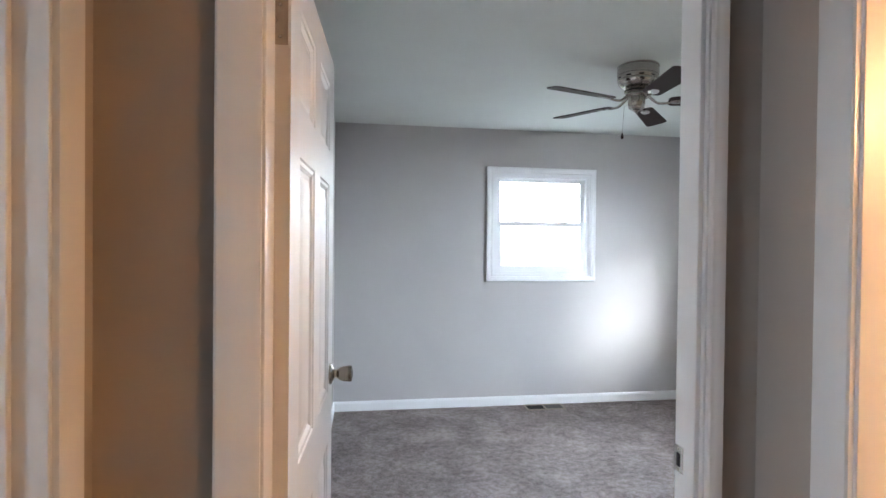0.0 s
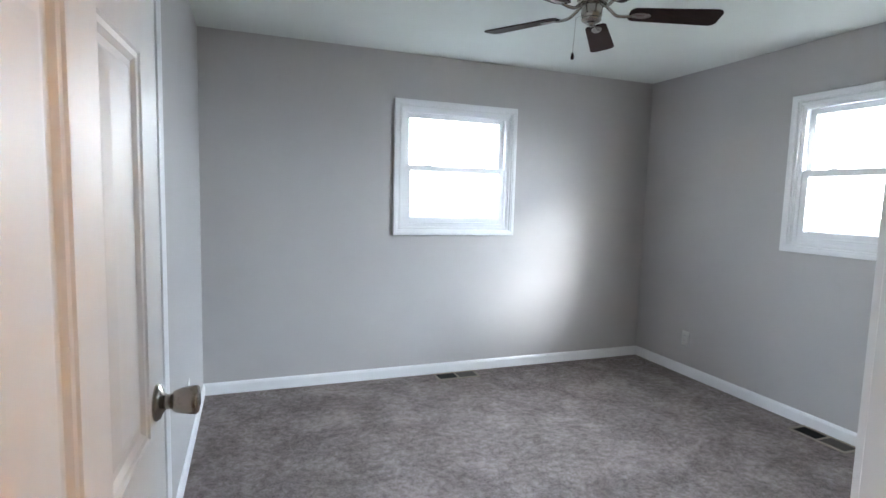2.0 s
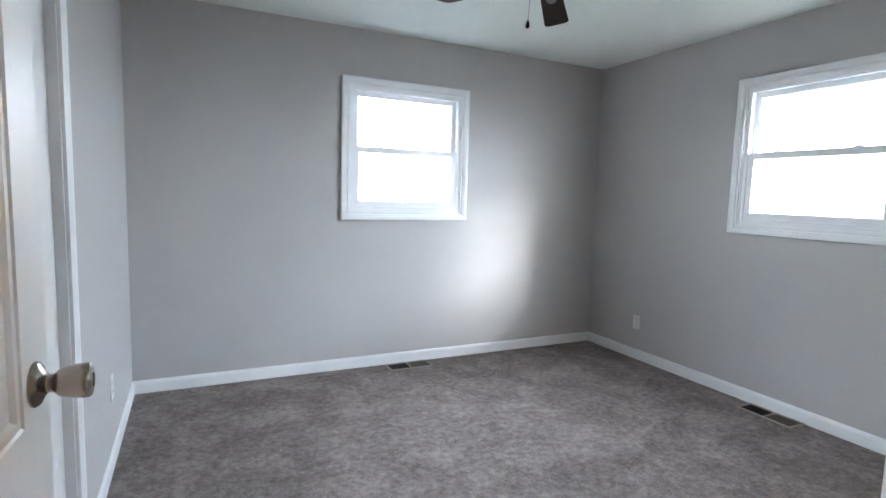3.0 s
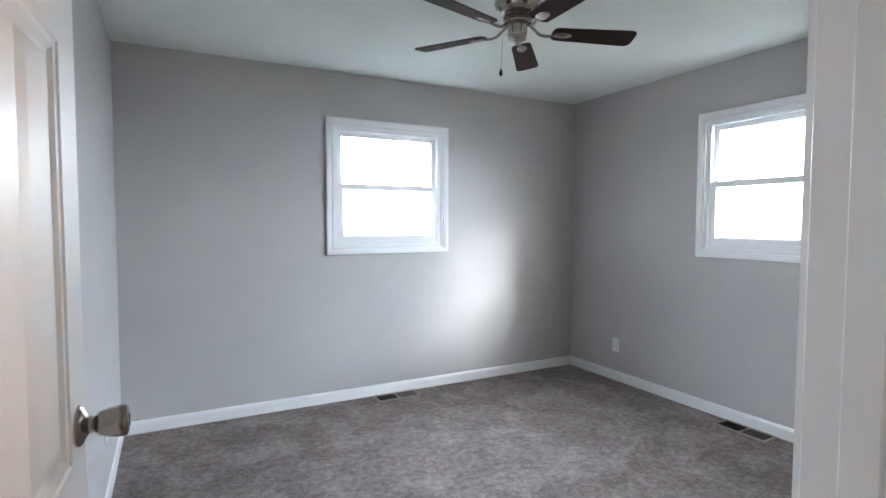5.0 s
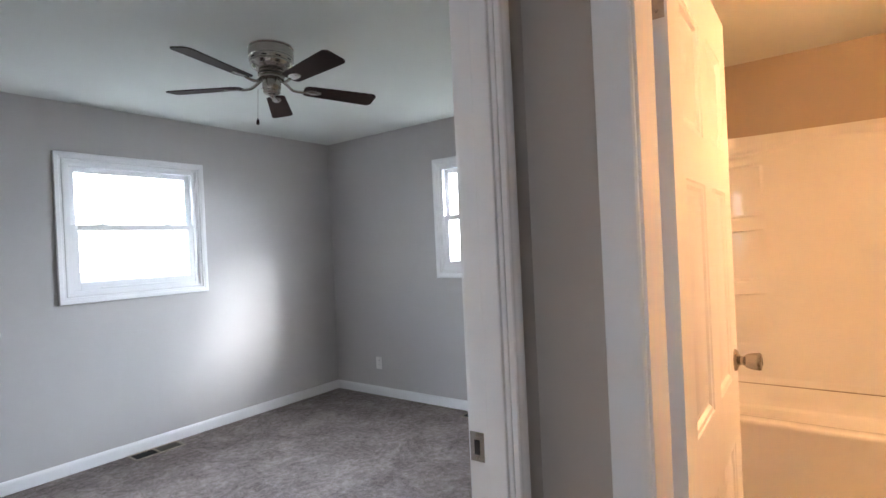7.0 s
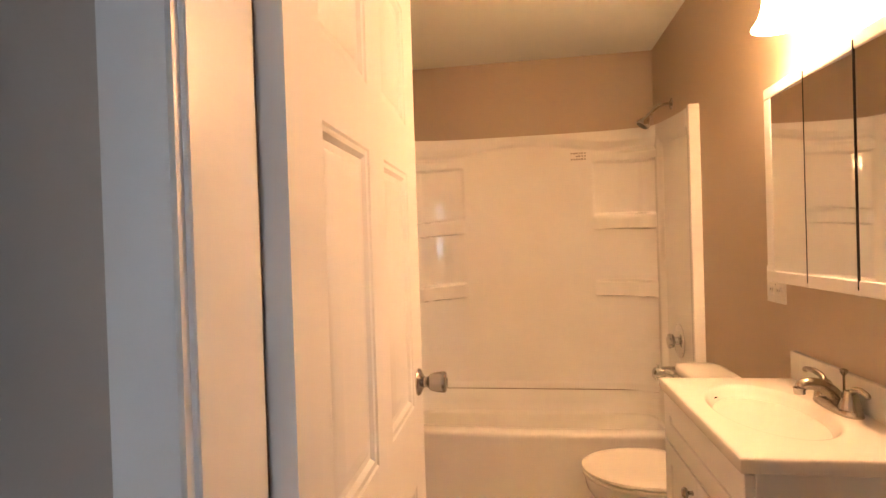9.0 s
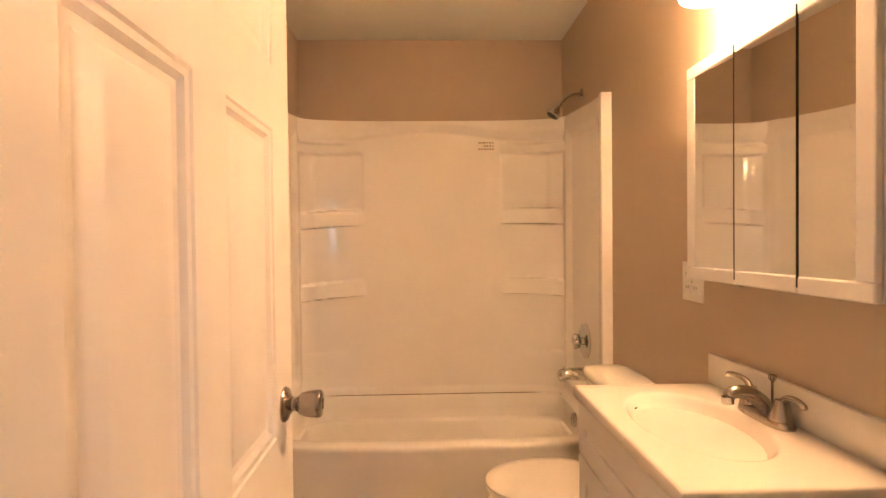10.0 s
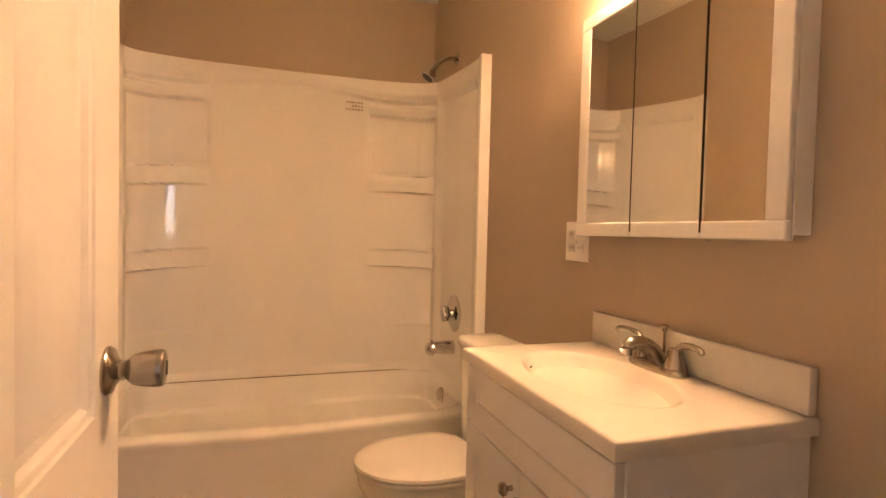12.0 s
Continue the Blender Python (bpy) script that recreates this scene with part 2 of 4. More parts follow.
def casing(to_world, corners, closed, parent, profile=CASING, mat=None, widths=(1.0, 1.0)):
    """Mitred moulding round an opening: corners are (along, height), and each leg is a part. widths scale the legs of low and high u."""
    n = len(corners)
    cu = sum(c[0] for c in corners) / n
    cz = sum(c[1] for c in corners) / n
    rings = []
    for k, (u, z) in enumerate(corners):
        su = 1 if u > cu else -1
        sz = 1 if z > cz else -1
        flat = not closed and k in (0, n - 1)
        rings.append([to_world(u + su * w * widths[su > 0], d, z + (0 if flat else sz * w)) for w, d in profile])
    pairs = list(zip(range(n), range(1, n))) + ([(n - 1, 0)] if closed else [])
    for a, b in pairs:
        level = abs(corners[a][1] - corners[b][1]) < 1e-6
        part("casing_head" if level else "casing_leg", loft([rings[a], rings[b]]), mat or TRIM, parent, smooth=30)


def baseboard(name, axis, c, sign, u0, u1):
    to = facing(axis, c, sign)
    prof = [(0, 0), (0.012, 0), (0.012, 0.062), (0.009, 0.072), (0.005, 0.080), (0, 0.082)]
    bm = loft([[to(u, d, z) for d, z in prof] for u in (u0, u1)])
    return tagged(finish(name, bm, TRIM), "white painted wooden baseboard along the wall", "baseboard", kind="structure")


# ---------------- large structure ----------------
H = 2.44
BW = -3.468     # bedroom side of the door wall
HW = -3.550     # hall side of it
LW = -3.65      # bedroom left wall
HX = -2.615     # hall side of the bathroom wall
BX = -2.505     # bathroom side of it
HL = -3.845     # hall left wall
BR = -4.845     # bathroom right wall
BL = -3.33      # bathroom left wall
BB = 0.27       # bathroom end wall
D1 = (-3.585, -2.720)    # bedroom doorway
D2 = (-4.578, -3.755)    # bathroom doorway
DH = 2.05

bm = bmesh.new()
NX, NY = 60, 60
for i in range(NX + 1):
    for j in range(NY + 1):
        x, y = -3.76 + 3.76 * i / NX, -3.50 + 3.50 * j / NY
        bm.verts.new((x, y, 0.004 * noise.noise(Vector((x * 3, y * 3, 0))) - 0.002))
bm.verts.ensure_lookup_table()
for i in range(NX):
    for j in range(NY):
        a = i * (NY + 1) + j
        bm.faces.new([bm.verts[k] for k in (a, a + NY + 1, a + NY + 2, a + 1)])
tagged(finish("floor", bm, CARPET, smooth=180), "grey-brown cut pile carpet with brushed mottled nap", "carpet", kind="structure")
tagged(finish("subfloor", box(-6.5, 0.6, -7.3, 0.3, -0.12, -0.012), LINO), "plain wooden subfloor under the rooms", "floor", kind="structure")
tagged(finish("floor_bathroom", box(BX - 0.06, BB, BR, BL, -0.01, 0.0), LINO), "beige sheet vinyl bathroom floor", "floor", kind="structure")
tagged(finish("floor_hall", box(HL, HX + 0.05, -7.2, -3.50, -0.01, -0.001), HALLFLOOR), "brown laminate hall floor", "floor", kind="structure")
tagged(finish("ceiling", box(-6.5, 0.45, -7.3, 0.2, H, H + 0.1), CEIL), "flat white painted drywall ceiling", "ceiling", kind="structure")

W1 = (-2.288, -1.384, 1.157, 2.056)      # clear opening of the end-wall window
W2 = (-2.270, -1.370, 1.157, 2.056)
wall("wall_north", "y", 0.0, 0.14, -3.79, 0.14, 0, H, [W1])
wall("wall_east", "x", 0.0, 0.14, -3.22, 0.0, 0, H, [W2])
wall("wall_west", "x", LW - 0.11, LW, BW, 0.0, 0, H, [(-2.48, -1.72, 0, DH)])
wall("wall_closet_back", "x", -4.36, -4.25, -2.68, -1.48, 0, H)
wall("wall_closet_side", "y", -1.48, -1.38, -4.36, LW - 0.11, 0, H)
wall("wall_closet_side", "y", -2.78, -2.68, -4.36, LW - 0.11, 0, H)
wall("wall_door", "y", HW, BW, HL - 0.12, HX, 0, H, [(*D1, 0, DH)], mat=HALLPAINT)
wall("wall_partition", "y", HW, BW, HX, -1.78, 0, H, mat=TAN)
wall("wall_jog", "x", -1.78, -1.67, HW, -3.22, 0, H, mat=TAN)
wall("wall_partition", "y", BL, -3.22, -1.67, BB, 0, H, mat=TAN)
wall("wall_bathroom_door", "x", HX, BX, -7.2, HW, 0, H, [(*D2, 0, DH)], mat=HALLPAINT)
wall("wall_bathroom_end", "x", BB, BB + 0.12, BR - 0.1, BL + 0.11, 0, H, mat=TAN)
wall("wall_bathroom_side", "y", BR - 0.1, BR, BX, BB, 0, H, mat=TAN)
wall("wall_hall", "x", HL - 0.12, HL, -7.2, HW, 0, H, [(-4.48, -3.66, 0, DH)], mat=HALLPAINT)
wall("wall_hall_end", "y", -7.3, -7.2, HL - 0.12, HX, 0, H, mat=HALLPAINT)
wall("wall_spare_north", "y", -3.40, -3.28, -6.30, HL - 0.12, 0, H)
wall("wall_spare_south", "y", -5.52, -5.40, -6.30, HL - 0.12, 0, H)
wall("wall_spare_west", "x", -6.42, -6.30, -5.52, -3.28, 0, H, [(-5.36, -4.74, 0.95, 2.05)])

baseboard("baseboard_north", "y", 0.0, -1, LW, 0.0)
baseboard("baseboard_east", "x", 0.0, -1, -3.22, -0.012)
baseboard("baseboard_west", "x", LW, 1, -1.66, -0.012)
baseboard("baseboard_west", "x", LW, 1, BW, -2.54)
baseboard("baseboard_hall", "y", HW, -1, HL, D1[0] - 0.065)
baseboard("baseboard_hall", "x", HX, -1, -7.2, D2[0] - 0.065)
baseboard("baseboard_bathroom", "y", BR, 1, -2.505, -1.96)


# ---------------- doors ----------------
def door_leaf(w, h, t, parent, rows=((0.235, 0.80), (0.960, 1.615), (1.720, 1.925))):
    """A six-panel moulded door: hinge edge at x = 0, faces at y = 0 and -t, foot at z = 0.012."""
    st, mu = 0.113, 0.105
    pw = (w - 2 * st - mu) / 2
    cols = [(st, st + pw), (st + pw + mu, w - st)]
    xs = sorted({0, w, *[c for p in cols for c in p]})
    zs = sorted({0.012, h, *[c for p in rows for c in p]})
    bm = bmesh.new()
    fields = []
    for y, s in ((0.0, -1), (-t, 1)):
        for i in range(len(xs) - 1):
            for j in range(len(zs) - 1):
                a, b, lo, hi = xs[i], xs[i + 1], zs[j], zs[j + 1]
                hole = (a, b) in cols and (lo, hi) in rows
                if not hole:
                    bm.faces.new([bm.verts.new(q) for q in ((a, y, lo), (b, y, lo), (b, y, hi), (a, y, hi))])
                    continue
                rings = []
                for off, dep in ((0, 0), (0.004, 0.003), (0.012, 0.0045), (0.020, 0.0105), (0.030, 0.0115)):
                    rings.append([bm.verts.new(q) for q in ((a + off, y + s * dep, lo + off), (b - off, y + s * dep, lo + off), (b - off, y + s * dep, hi - off), (a + off, y + s * dep, hi - off))])
                for r0, r1 in zip(rings, rings[1:]):
                    for k in range(4):
                        bm.faces.new((r0[k], r0[(k + 1) % 4], r1[(k + 1) % 4], r1[k]))
                bm.faces.new(rings[-1])
                fields.append((a, b, lo, hi, y, s))
    for a, b in ((0, xs[-1]),):
        for x in (a, b):
            bm.faces.new([bm.verts.new(q) for q in ((x, 0, 0.012), (x, -t, 0.012), (x, -t, h), (x, 0, h))])
        for z in (0.012, h):
            bm.faces.new([bm.verts.new(q) for q in ((a, 0, z), (b, 0, z), (b, -t, z), (a, -t, z))])
    bmesh.ops.remove_doubles(bm, verts=bm.verts[:], dist=1e-5)
    leaf = part("leaf", bm, DOOR, parent, smooth=24)
    for a, b, lo, hi, y, s in fields:
        pm = bmesh.new()
        rings = []
        for off, dep in ((0.030, 0.0118), (0.040, 0.0085), (0.058, 0.0035), (0.062, 0.003)):
            rings.append([(a + off, y + s * dep, lo + off), (b - off, y + s * dep, lo + off), (b - off, y + s * dep, hi - off), (a + off, y + s * dep, hi - off)])
        part("panel", loft(rings), DOOR, leaf, smooth=24)
    return leaf


def knob_set(x, z, t, parent):
    """Tulip knobs with round roses on both faces, and a latch in the edge."""
    for y, rx in ((0.0, -90), (-t, 90)):
        m = pose(x, y, z, rx)
        rose = part("rose", lathe([(0.0, 0), (0.033, 0), (0.0335, 0.003), (0.030, 0.008), (0.020, 0.012), (0.015, 0.016), (0.0, 0.016)], 36, m), SATIN, parent, "round satin nickel rose", 40)
        part("knob", lathe([(0.0, 0.014), (0.0135, 0.014), (0.0135, 0.024), (0.016, 0.027), (0.0205, 0.032), (0.0238, 0.043), (0.0255, 0.056), (0.0262, 0.066), (0.0252, 0.0695), (0.0235, 0.0715), (0.015, 0.0732), (0.0, 0.0738)], 36, m), SATIN, parent, "satin nickel tulip knob", 40)
        part("keyway", box(-0.0022, 0.0022, -0.010, 0.010, 0.070, 0.0745, bm=None), DARK, rose).matrix_world = m


def hinge(parent, x, y, z, side):
    """Butt hinge: barrel at (x, y), one leaf on the door's edge."""
    h = part("hinge", lathe([(0.0, z - 0.045), (0.0058, z - 0.045), (0.0058, z + 0.045), (0.0, z + 0.045)], 14, pose(x, y, 0)), BRASS, parent, "dull steel butt hinge", 40)
    part("hinge_leaf", box(x - 0.0022, x, min(y, y + side), max(y, y + side), z - 0.045, z + 0.045, 0.0008), BRASS, h)
    for dz in (-0.03, 0.0, 0.03):
        part("screw", lathe([(0, 0), (0.004, 0), (0.003, 0.0014), (0, 0.0014)], 12, pose(x - 0.002, y + side * (0.6 if dz else 0.35), z + dz, 0, -90)), NICKEL, h)


FLAT = [(0.0, 0.0), (0.0, 0.010), (0.003, 0.013), (0.052, 0.0165), (0.057, 0.014), (0.058, 0.0)]


def doorway(name, axis, u, c_lo, c_hi, label, stop_c, sides=(True, True), profile=CASING, hinge_side="", widths=(1.0, 1.0)):
    """Jambs, head, stop and casings of a doorway u = (a, b) through the wall from c_lo to c_hi."""
    ob = thing(name, label, "door frame", kind="structure")
    to = facing(axis, 0.0, 1)

    def bx(u0, u1, c0, c1, z0, z1, nm):
        q0, q1 = to(u0, c0, z0), to(u1, c1, z1)
        return part(nm, box(min(q0.x, q1.x), max(q0.x, q1.x), min(q0.y, q1.y), max(q0.y, q1.y), z0, z1, 0.0015), TRIM, ob, smooth=30)

    a, b = u
    e = 0.003
    bx(a - 0.001, a + 0.016, c_lo - e, c_hi + e, 0.0, DH - 0.016, "jamb")
    bx(b - 0.016, b + 0.001, c_lo - e, c_hi + e, 0.0, DH - 0.016, "jamb")
    bx(a - 0.001, b + 0.001, c_lo - e, c_hi + e, DH - 0.016, DH + 0.001, "head_jamb")
    s0, s1 = stop_c
    if hinge_side != "low":
        bx(a + 0.016, a + 0.027, s0, s1, 0.0, DH - 0.027, "door_stop")
    if hinge_side != "high":
        bx(b - 0.027, b - 0.016, s0, s1, 0.0, DH - 0.027, "door_stop")
    bx(a + 0.016, b - 0.016, s0, s1, DH - 0.027, DH - 0.016, "door_stop")
    r = 0.010
    path = [(a + r, 0), (a + r, DH - r), (b - r, DH - r), (b - r, 0)]
    if sides[0]:
        casing(facing(axis, c_lo - e, -1), path, False, ob, profile, widths=widths)
    if sides[1]:
        casing(facing(axis, c_hi + e, 1), path, False, ob, profile)
    return ob


frame1 = doorway("door_frame_bedroom", "y", D1, HW, BW, "white painted bedroom door frame with colonial casing", (-3.546, -3.508), hinge_side="low", widths=(1.3, 0.5))
frame2 = doorway("door_frame_bathroom", "x", D2, HX, BX, "white painted bathroom door frame with flat casing", (-2.583, -2.545), profile=FLAT, hinge_side="high", widths=(1.0, 1.17))
frame3 = doorway("door_frame_hall", "x", (-4.48, -3.66), HL - 0.12, HL, "white painted door frame with colonial casing", (-3.920, -3.890), (True, True))
frame4 = doorway("door_frame_closet", "x", (-2.48, -1.72), LW - 0.11, LW, "white painted closet door frame with casing", (LW - 0.075, LW - 0.063), (False, True))

# strike plate in the latch jamb of the bedroom doorway
sx = D1[1] - 0.016
plate = part("strike_plate", box(sx - 0.0016, sx + 0.001, -3.493, -3.462, 0.956, 1.012, 0.0006), NICKEL, frame1, "satin nickel strike plate")
part("latch_hole", box(sx - 0.0022, sx - 0.0014, -3.484, -3.472, 0.969, 0.997), DARK, plate)
for dz in (-0.022, 0.022):
    part("screw", lathe([(0, 0), (0.0032, 0), (0.0025, 0.001), (0, 0.001)], 10, pose(sx - 0.0016, -3.478, 0.984 + dz, 0, -90)), BRASS, plate)

# bedroom door: stands open into the room beside the left wall
bed_door = thing("door_bedroom", "white six-panel moulded door standing open, satin nickel knob", "door", kind="structure", at=pose(D1[0] + 0.010, BW + 0.004, 0, 0, 0, 87.3))
m0 = bed_door.matrix_world.copy()
bed_door.matrix_world = Matrix()
bpy.context.view_layer.update()
door_leaf(0.765, 2.025, 0.035, bed_door)
knob_set(0.765 - 0.066, 1.008, 0.035, bed_door)
for z in (0.25, 1.853):
    hinge(bed_door, -0.001, 0.006, z, -0.036)
part("latch_plate", box(0.764, 0.7662, -0.030, -0.005, 0.979, 1.037, 0.0006), NICKEL, bed_door)
bed_door.matrix_world = m0

# bathroom door: the same kind of leaf, square into the bathroom
bath_door = thing("door_bathroom", "white six-panel moulded door standing open, satin nickel knob", "door", kind="structure")
bpy.context.view_layer.update()
door_leaf(0.79, 2.025, 0.035, bath_door, ((0.200, 0.74), (0.930, 1.490), (1.605, 1.885)))
knob_set(0.79 - 0.062, 0.977, 0.035, bath_door)
for z in (0.25, 1.840):
    hinge(bath_door, -0.001, 0.006, z, -0.036)
part("latch_plate", box(0.789, 0.7912, -0.030, -0.005, 0.948, 1.006, 0.0006), NICKEL, bath_door)
bath_door.matrix_world = pose(-2.474, -3.757, 0, 0, 0, 1.0)

# hall door swung into the spare room, and the closed closet
hall_door = thing("door_hall", "white six-panel moulded door standing open", "door", kind="structure")
bpy.context.view_layer.update()
door_leaf(0.783, 2.025, 0.035, hall_door)
hall_door.matrix_world = pose(HL - 0.128, -3.690, 0, 0, 0, 178)
closet_door = thing("door_closet", "white flat closet door, closed", "door", kind="structure")
bpy.context.view_layer.update()
part("leaf", box(LW - 0.062, LW - 0.027, -2.461, -1.739, 0.012, 2.028, 0.002), DOOR, closet_door)


# ---------------- windows ----------------
WINDOW_CASING = [(0.0, 0.0), (0.0, 0.009), (0.010, 0.009), (0.012, 0.005), (0.016, 0.005), (0.019, 0.014), (0.030, 0.015), (0.033, 0.018), (0.054, 0.019), (0.058, 0.015), (0.058, 0.0)]


def window(name, label, locks):
    """A vinyl double-hung window, built about x in (-w/2, w/2) with the room at -y, then set in place."""
    ob = thing(name, label, "window", kind="structure")
    w, z0, z1 = 0.90, 1.157, 2.056
    a, b = -w / 2, w / 2
    for nm, q in (("side_jamb", (a, a + 0.012, z0, z1)), ("side_jamb", (b - 0.012, b, z0, z1)), ("head_jamb", (a + 0.012, b - 0.012, z1 - 0.012, z1)), ("window_sill", (a + 0.012, b - 0.012, z0, z0 + 0.012))):
        part(nm, box(q[0], q[1], -0.003, 0.138, q[2], q[3], 0.001), TRIM, ob)
    casing(facing("y", -0.003, -1), [(a + 0.004, z0 + 0.004), (a + 0.004, z1 - 0.004), (b - 0.004, z1 - 0.004), (b - 0.004, z0 + 0.004)], True, ob, WINDOW_CASING)
    a, b, z0, z1 = a + 0.012, b - 0.012, z0 + 0.012, z1 - 0.012
    part("window_frame", box(a, a + 0.026, 0.002, 0.110, z0, z1, 0.001), VINYL, ob)
    part("window_frame", box(b - 0.026, b, 0.002, 0.110, z0, z1, 0.001), VINYL, ob)
    part("window_frame", box(a + 0.026, b - 0.026, 0.002, 0.110, z1 - 0.024, z1, 0.001), VINYL, ob)
    part("window_frame", box(a + 0.026, b - 0.026, 0.002, 0.110, z0, z0 + 0.020, 0.001), VINYL, ob)
    a, b = a + 0.026, b - 0.026
    zm = 1.612
    for nm, y0, lo, hi, st, bot, top in (("lower_sash", 0.006, z0 + 0.020, zm + 0.018, 0.042, 0.052, 0.040), ("upper_sash", 0.038, zm - 0.020, z1 - 0.024, 0.040, 0.036, 0.036)):
        bm = box(a, a + st, y0, y0 + 0.030, lo, hi, 0.0015)
        box(b - st, b, y0, y0 + 0.030, lo, hi, 0.0015, bm)
        box(a + st, b - st, y0, y0 + 0.030, lo, lo + bot, 0.0015, bm)
        box(a + st, b - st, y0, y0 + 0.030, hi - top, hi, 0.0015, bm)
        sash = part(nm, bm, VINYL, ob, smooth=30)
        pane = part("pane", box(a + st - 0.004, b - st + 0.004, y0 + 0.013, y0 + 0.017, lo + bot - 0.004, hi - top + 0.004), GLASS, sash, "clear glass pane")
        pane.visible_shadow = False
        if nm == "lower_sash":
            for u in locks:
                bm = box(u - 0.028, u + 0.028, y0 + 0.004, y0 + 0.026, hi, hi + 0.008, 0.002)
                lathe([(0.0, hi + 0.008), (0.012, hi + 0.008), (0.010, hi + 0.016), (0.0, hi + 0.017)], 16, pose(u, y0 + 0.015, 0), bm)
                part("sash_lock", bm, VINYL, sash, "white sash lock", 40)
            part("lift_rail", box(-0.25, 0.25, y0 - 0.008, y0, lo + 0.004, lo + 0.014, 0.002), VINYL, sash)
    return ob


window("window_1", "white vinyl double-hung window, both sashes closed", (-0.22, 0.22)).matrix_world = pose(-1.836, 0, 0)
window("window_2", "white vinyl double-hung window, both sashes closed", (-0.22, 0.22)).matrix_world = pose(0, -1.820, 0, 0, 0, -90)
spare_window = thing("window_3", "plain white fixed window in the spare room", "window", kind="structure")
part("window_frame", box(-6.40, -6.36, -5.36, -4.74, 0.95, 1.0), VINYL, spare_window)
pn = part("pane", box(-6.384, -6.378, -5.36, -4.74, 1.0, 2.05), GLASS, spare_window)
pn.visible_shadow = False

# outside: lawn to the horizon
tagged(finish("ground", box(-400, 400, -400, 400, -0.60, -0.45), GRASS), "green lawn round the house", "lawn", kind="structure")


# pale glowing ring added so the horizon stays white through the windows
ring = [[(120 * math.cos(2 * math.pi * k / 48), 120 * math.sin(2 * math.pi * k / 48), z) for k in range(48)] for z in (-0.5, 22.0)]
tagged(finish("backdrop", loft(ring, caps=False), glow("glowing horizon ring", (0.93, 0.97, 1.0), 0.9)), "added glowing ring standing in for pale sky along the horizon", "sky", kind="structure")


# ---------------- bedroom: ceiling fan ----------------
def ceiling_fan(x, y, turn):
    fan = thing("ceiling_fan", "brushed nickel hugger ceiling fan with five dark walnut blades", "ceiling fan")
    part("canopy", lathe([(0.0, 2.44), (0.104, 2.44), (0.111, 2.436), (0.113, 2.428), (0.108, 2.424), (0.111, 2.418), (0.113, 2.395), (0.111, 2.373), (0.108, 2.371), (0.108, 2.364), (0.111, 2.362), (0.108, 2.344), (0.105, 2.342), (0.105, 2.336), (0.107, 2.334), (0.100, 2.317), (0.086, 2.306), (0.070, 2.298), (0.0, 2.298)], 56), NICKEL, fan, "brushed nickel motor housing with ridges", 35)
    for i in range(10):
        a = 2 * math.pi * i / 10
        slot = box(-0.013, 0.013, -0.002, 0.002, -0.004, 0.004, 0.001)
        bmesh.ops.transform(slot, matrix=pose(0.1085 * math.cos(a), 0.1085 * math.sin(a), 2.353, 0, 0, math.degrees(a) + 90), verts=slot.verts[:])
        part("cooling_slot", slot, DARK, fan)
    part("neck", lathe([(0.0, 2.298), (0.060, 2.298), (0.066, 2.292), (0.060, 2.286), (0.066, 2.280), (0.066, 2.272), (0.058, 2.268), (0.062, 2.262), (0.062, 2.252), (0.050, 2.246), (0.0, 2.246)], 48), NICKEL, fan, smooth=35)
    part("flywheel", lathe([(0.0, 2.2795), (0.0685, 2.2795), (0.0685, 2.2725), (0.0, 2.2725)], 48), DARK, fan, smooth=35)
    part("switch_housing", lathe([(0.0, 2.248), (0.044, 2.248), (0.046, 2.240), (0.046, 2.196), (0.041, 2.184), (0.044, 2.178), (0.040, 2.170), (0.030, 2.164), (0.0, 2.164)], 48), NICKEL, fan, smooth=35)
    part("finial", lathe([(0.0, 2.166), (0.016, 2.165), (0.020, 2.158), (0.014, 2.150), (0.008, 2.148), (0.009, 2.144), (0.0, 2.140)], 28), CHROME, fan, smooth=40)
    for i in range(5):
        m = pose(0, 0, 0, 0, 0, turn + 72 * i)
        pitch = pose(0.17, 0, 2.208, -12) @ pose(-0.17, 0, 0)
        # blade with rounded corners, thin board
        n, pts = 8, []
        x0, x1, w0, w1, r = 0.165, 0.560, 0.050, 0.063, 0.030
        for cx, cy, s in ((x1 - r, w1 - r, 0), (x0 + r, w0 - r, 90), (x0 + r, -w0 + r, 180), (x1 - r, -w1 + r, 270)):
            for k in range(n + 1):
                a = radians(s + 90 * k / n)
                pts.append((cx + r * math.cos(a), cy + r * math.sin(a)))
        bm = loft([[(px, py, z) for px, py in pts] for z in (0.0, 0.006)])
        bmesh.ops.transform(bm, matrix=m @ pitch, verts=bm.verts[:])
        blade = part("blade", bm, BLADE, fan, "dark walnut veneer blade")
        # blade iron: curved arm and an oval medallion under the blade
        arm = [m @ Vector(p) for p in ((0.050, 0, 2.256), (0.082, 0, 2.226), (0.110, 0.004, 2.204), (0.146, 0.002, 2.200), (0.178, 0, 2.204))]
        part("blade_iron", tube(curve_points(arm, 5), 0.0075, 10), NICKEL, fan, smooth=50)
        oval = lathe([(0.0, 0.0), (0.022, 0.0), (0.026, -0.003), (0.022, -0.006), (0.017, -0.005), (0.013, -0.007), (0.0, -0.009)], 28)
        bmesh.ops.transform(oval, matrix=m @ pitch @ pose(0.215, 0, 0) @ Matrix.Diagonal((1.75, 0.95, 1, 1)), verts=oval.verts[:])
        part("medallion", oval, CHROME, fan, "polished oval blade bracket", 40)
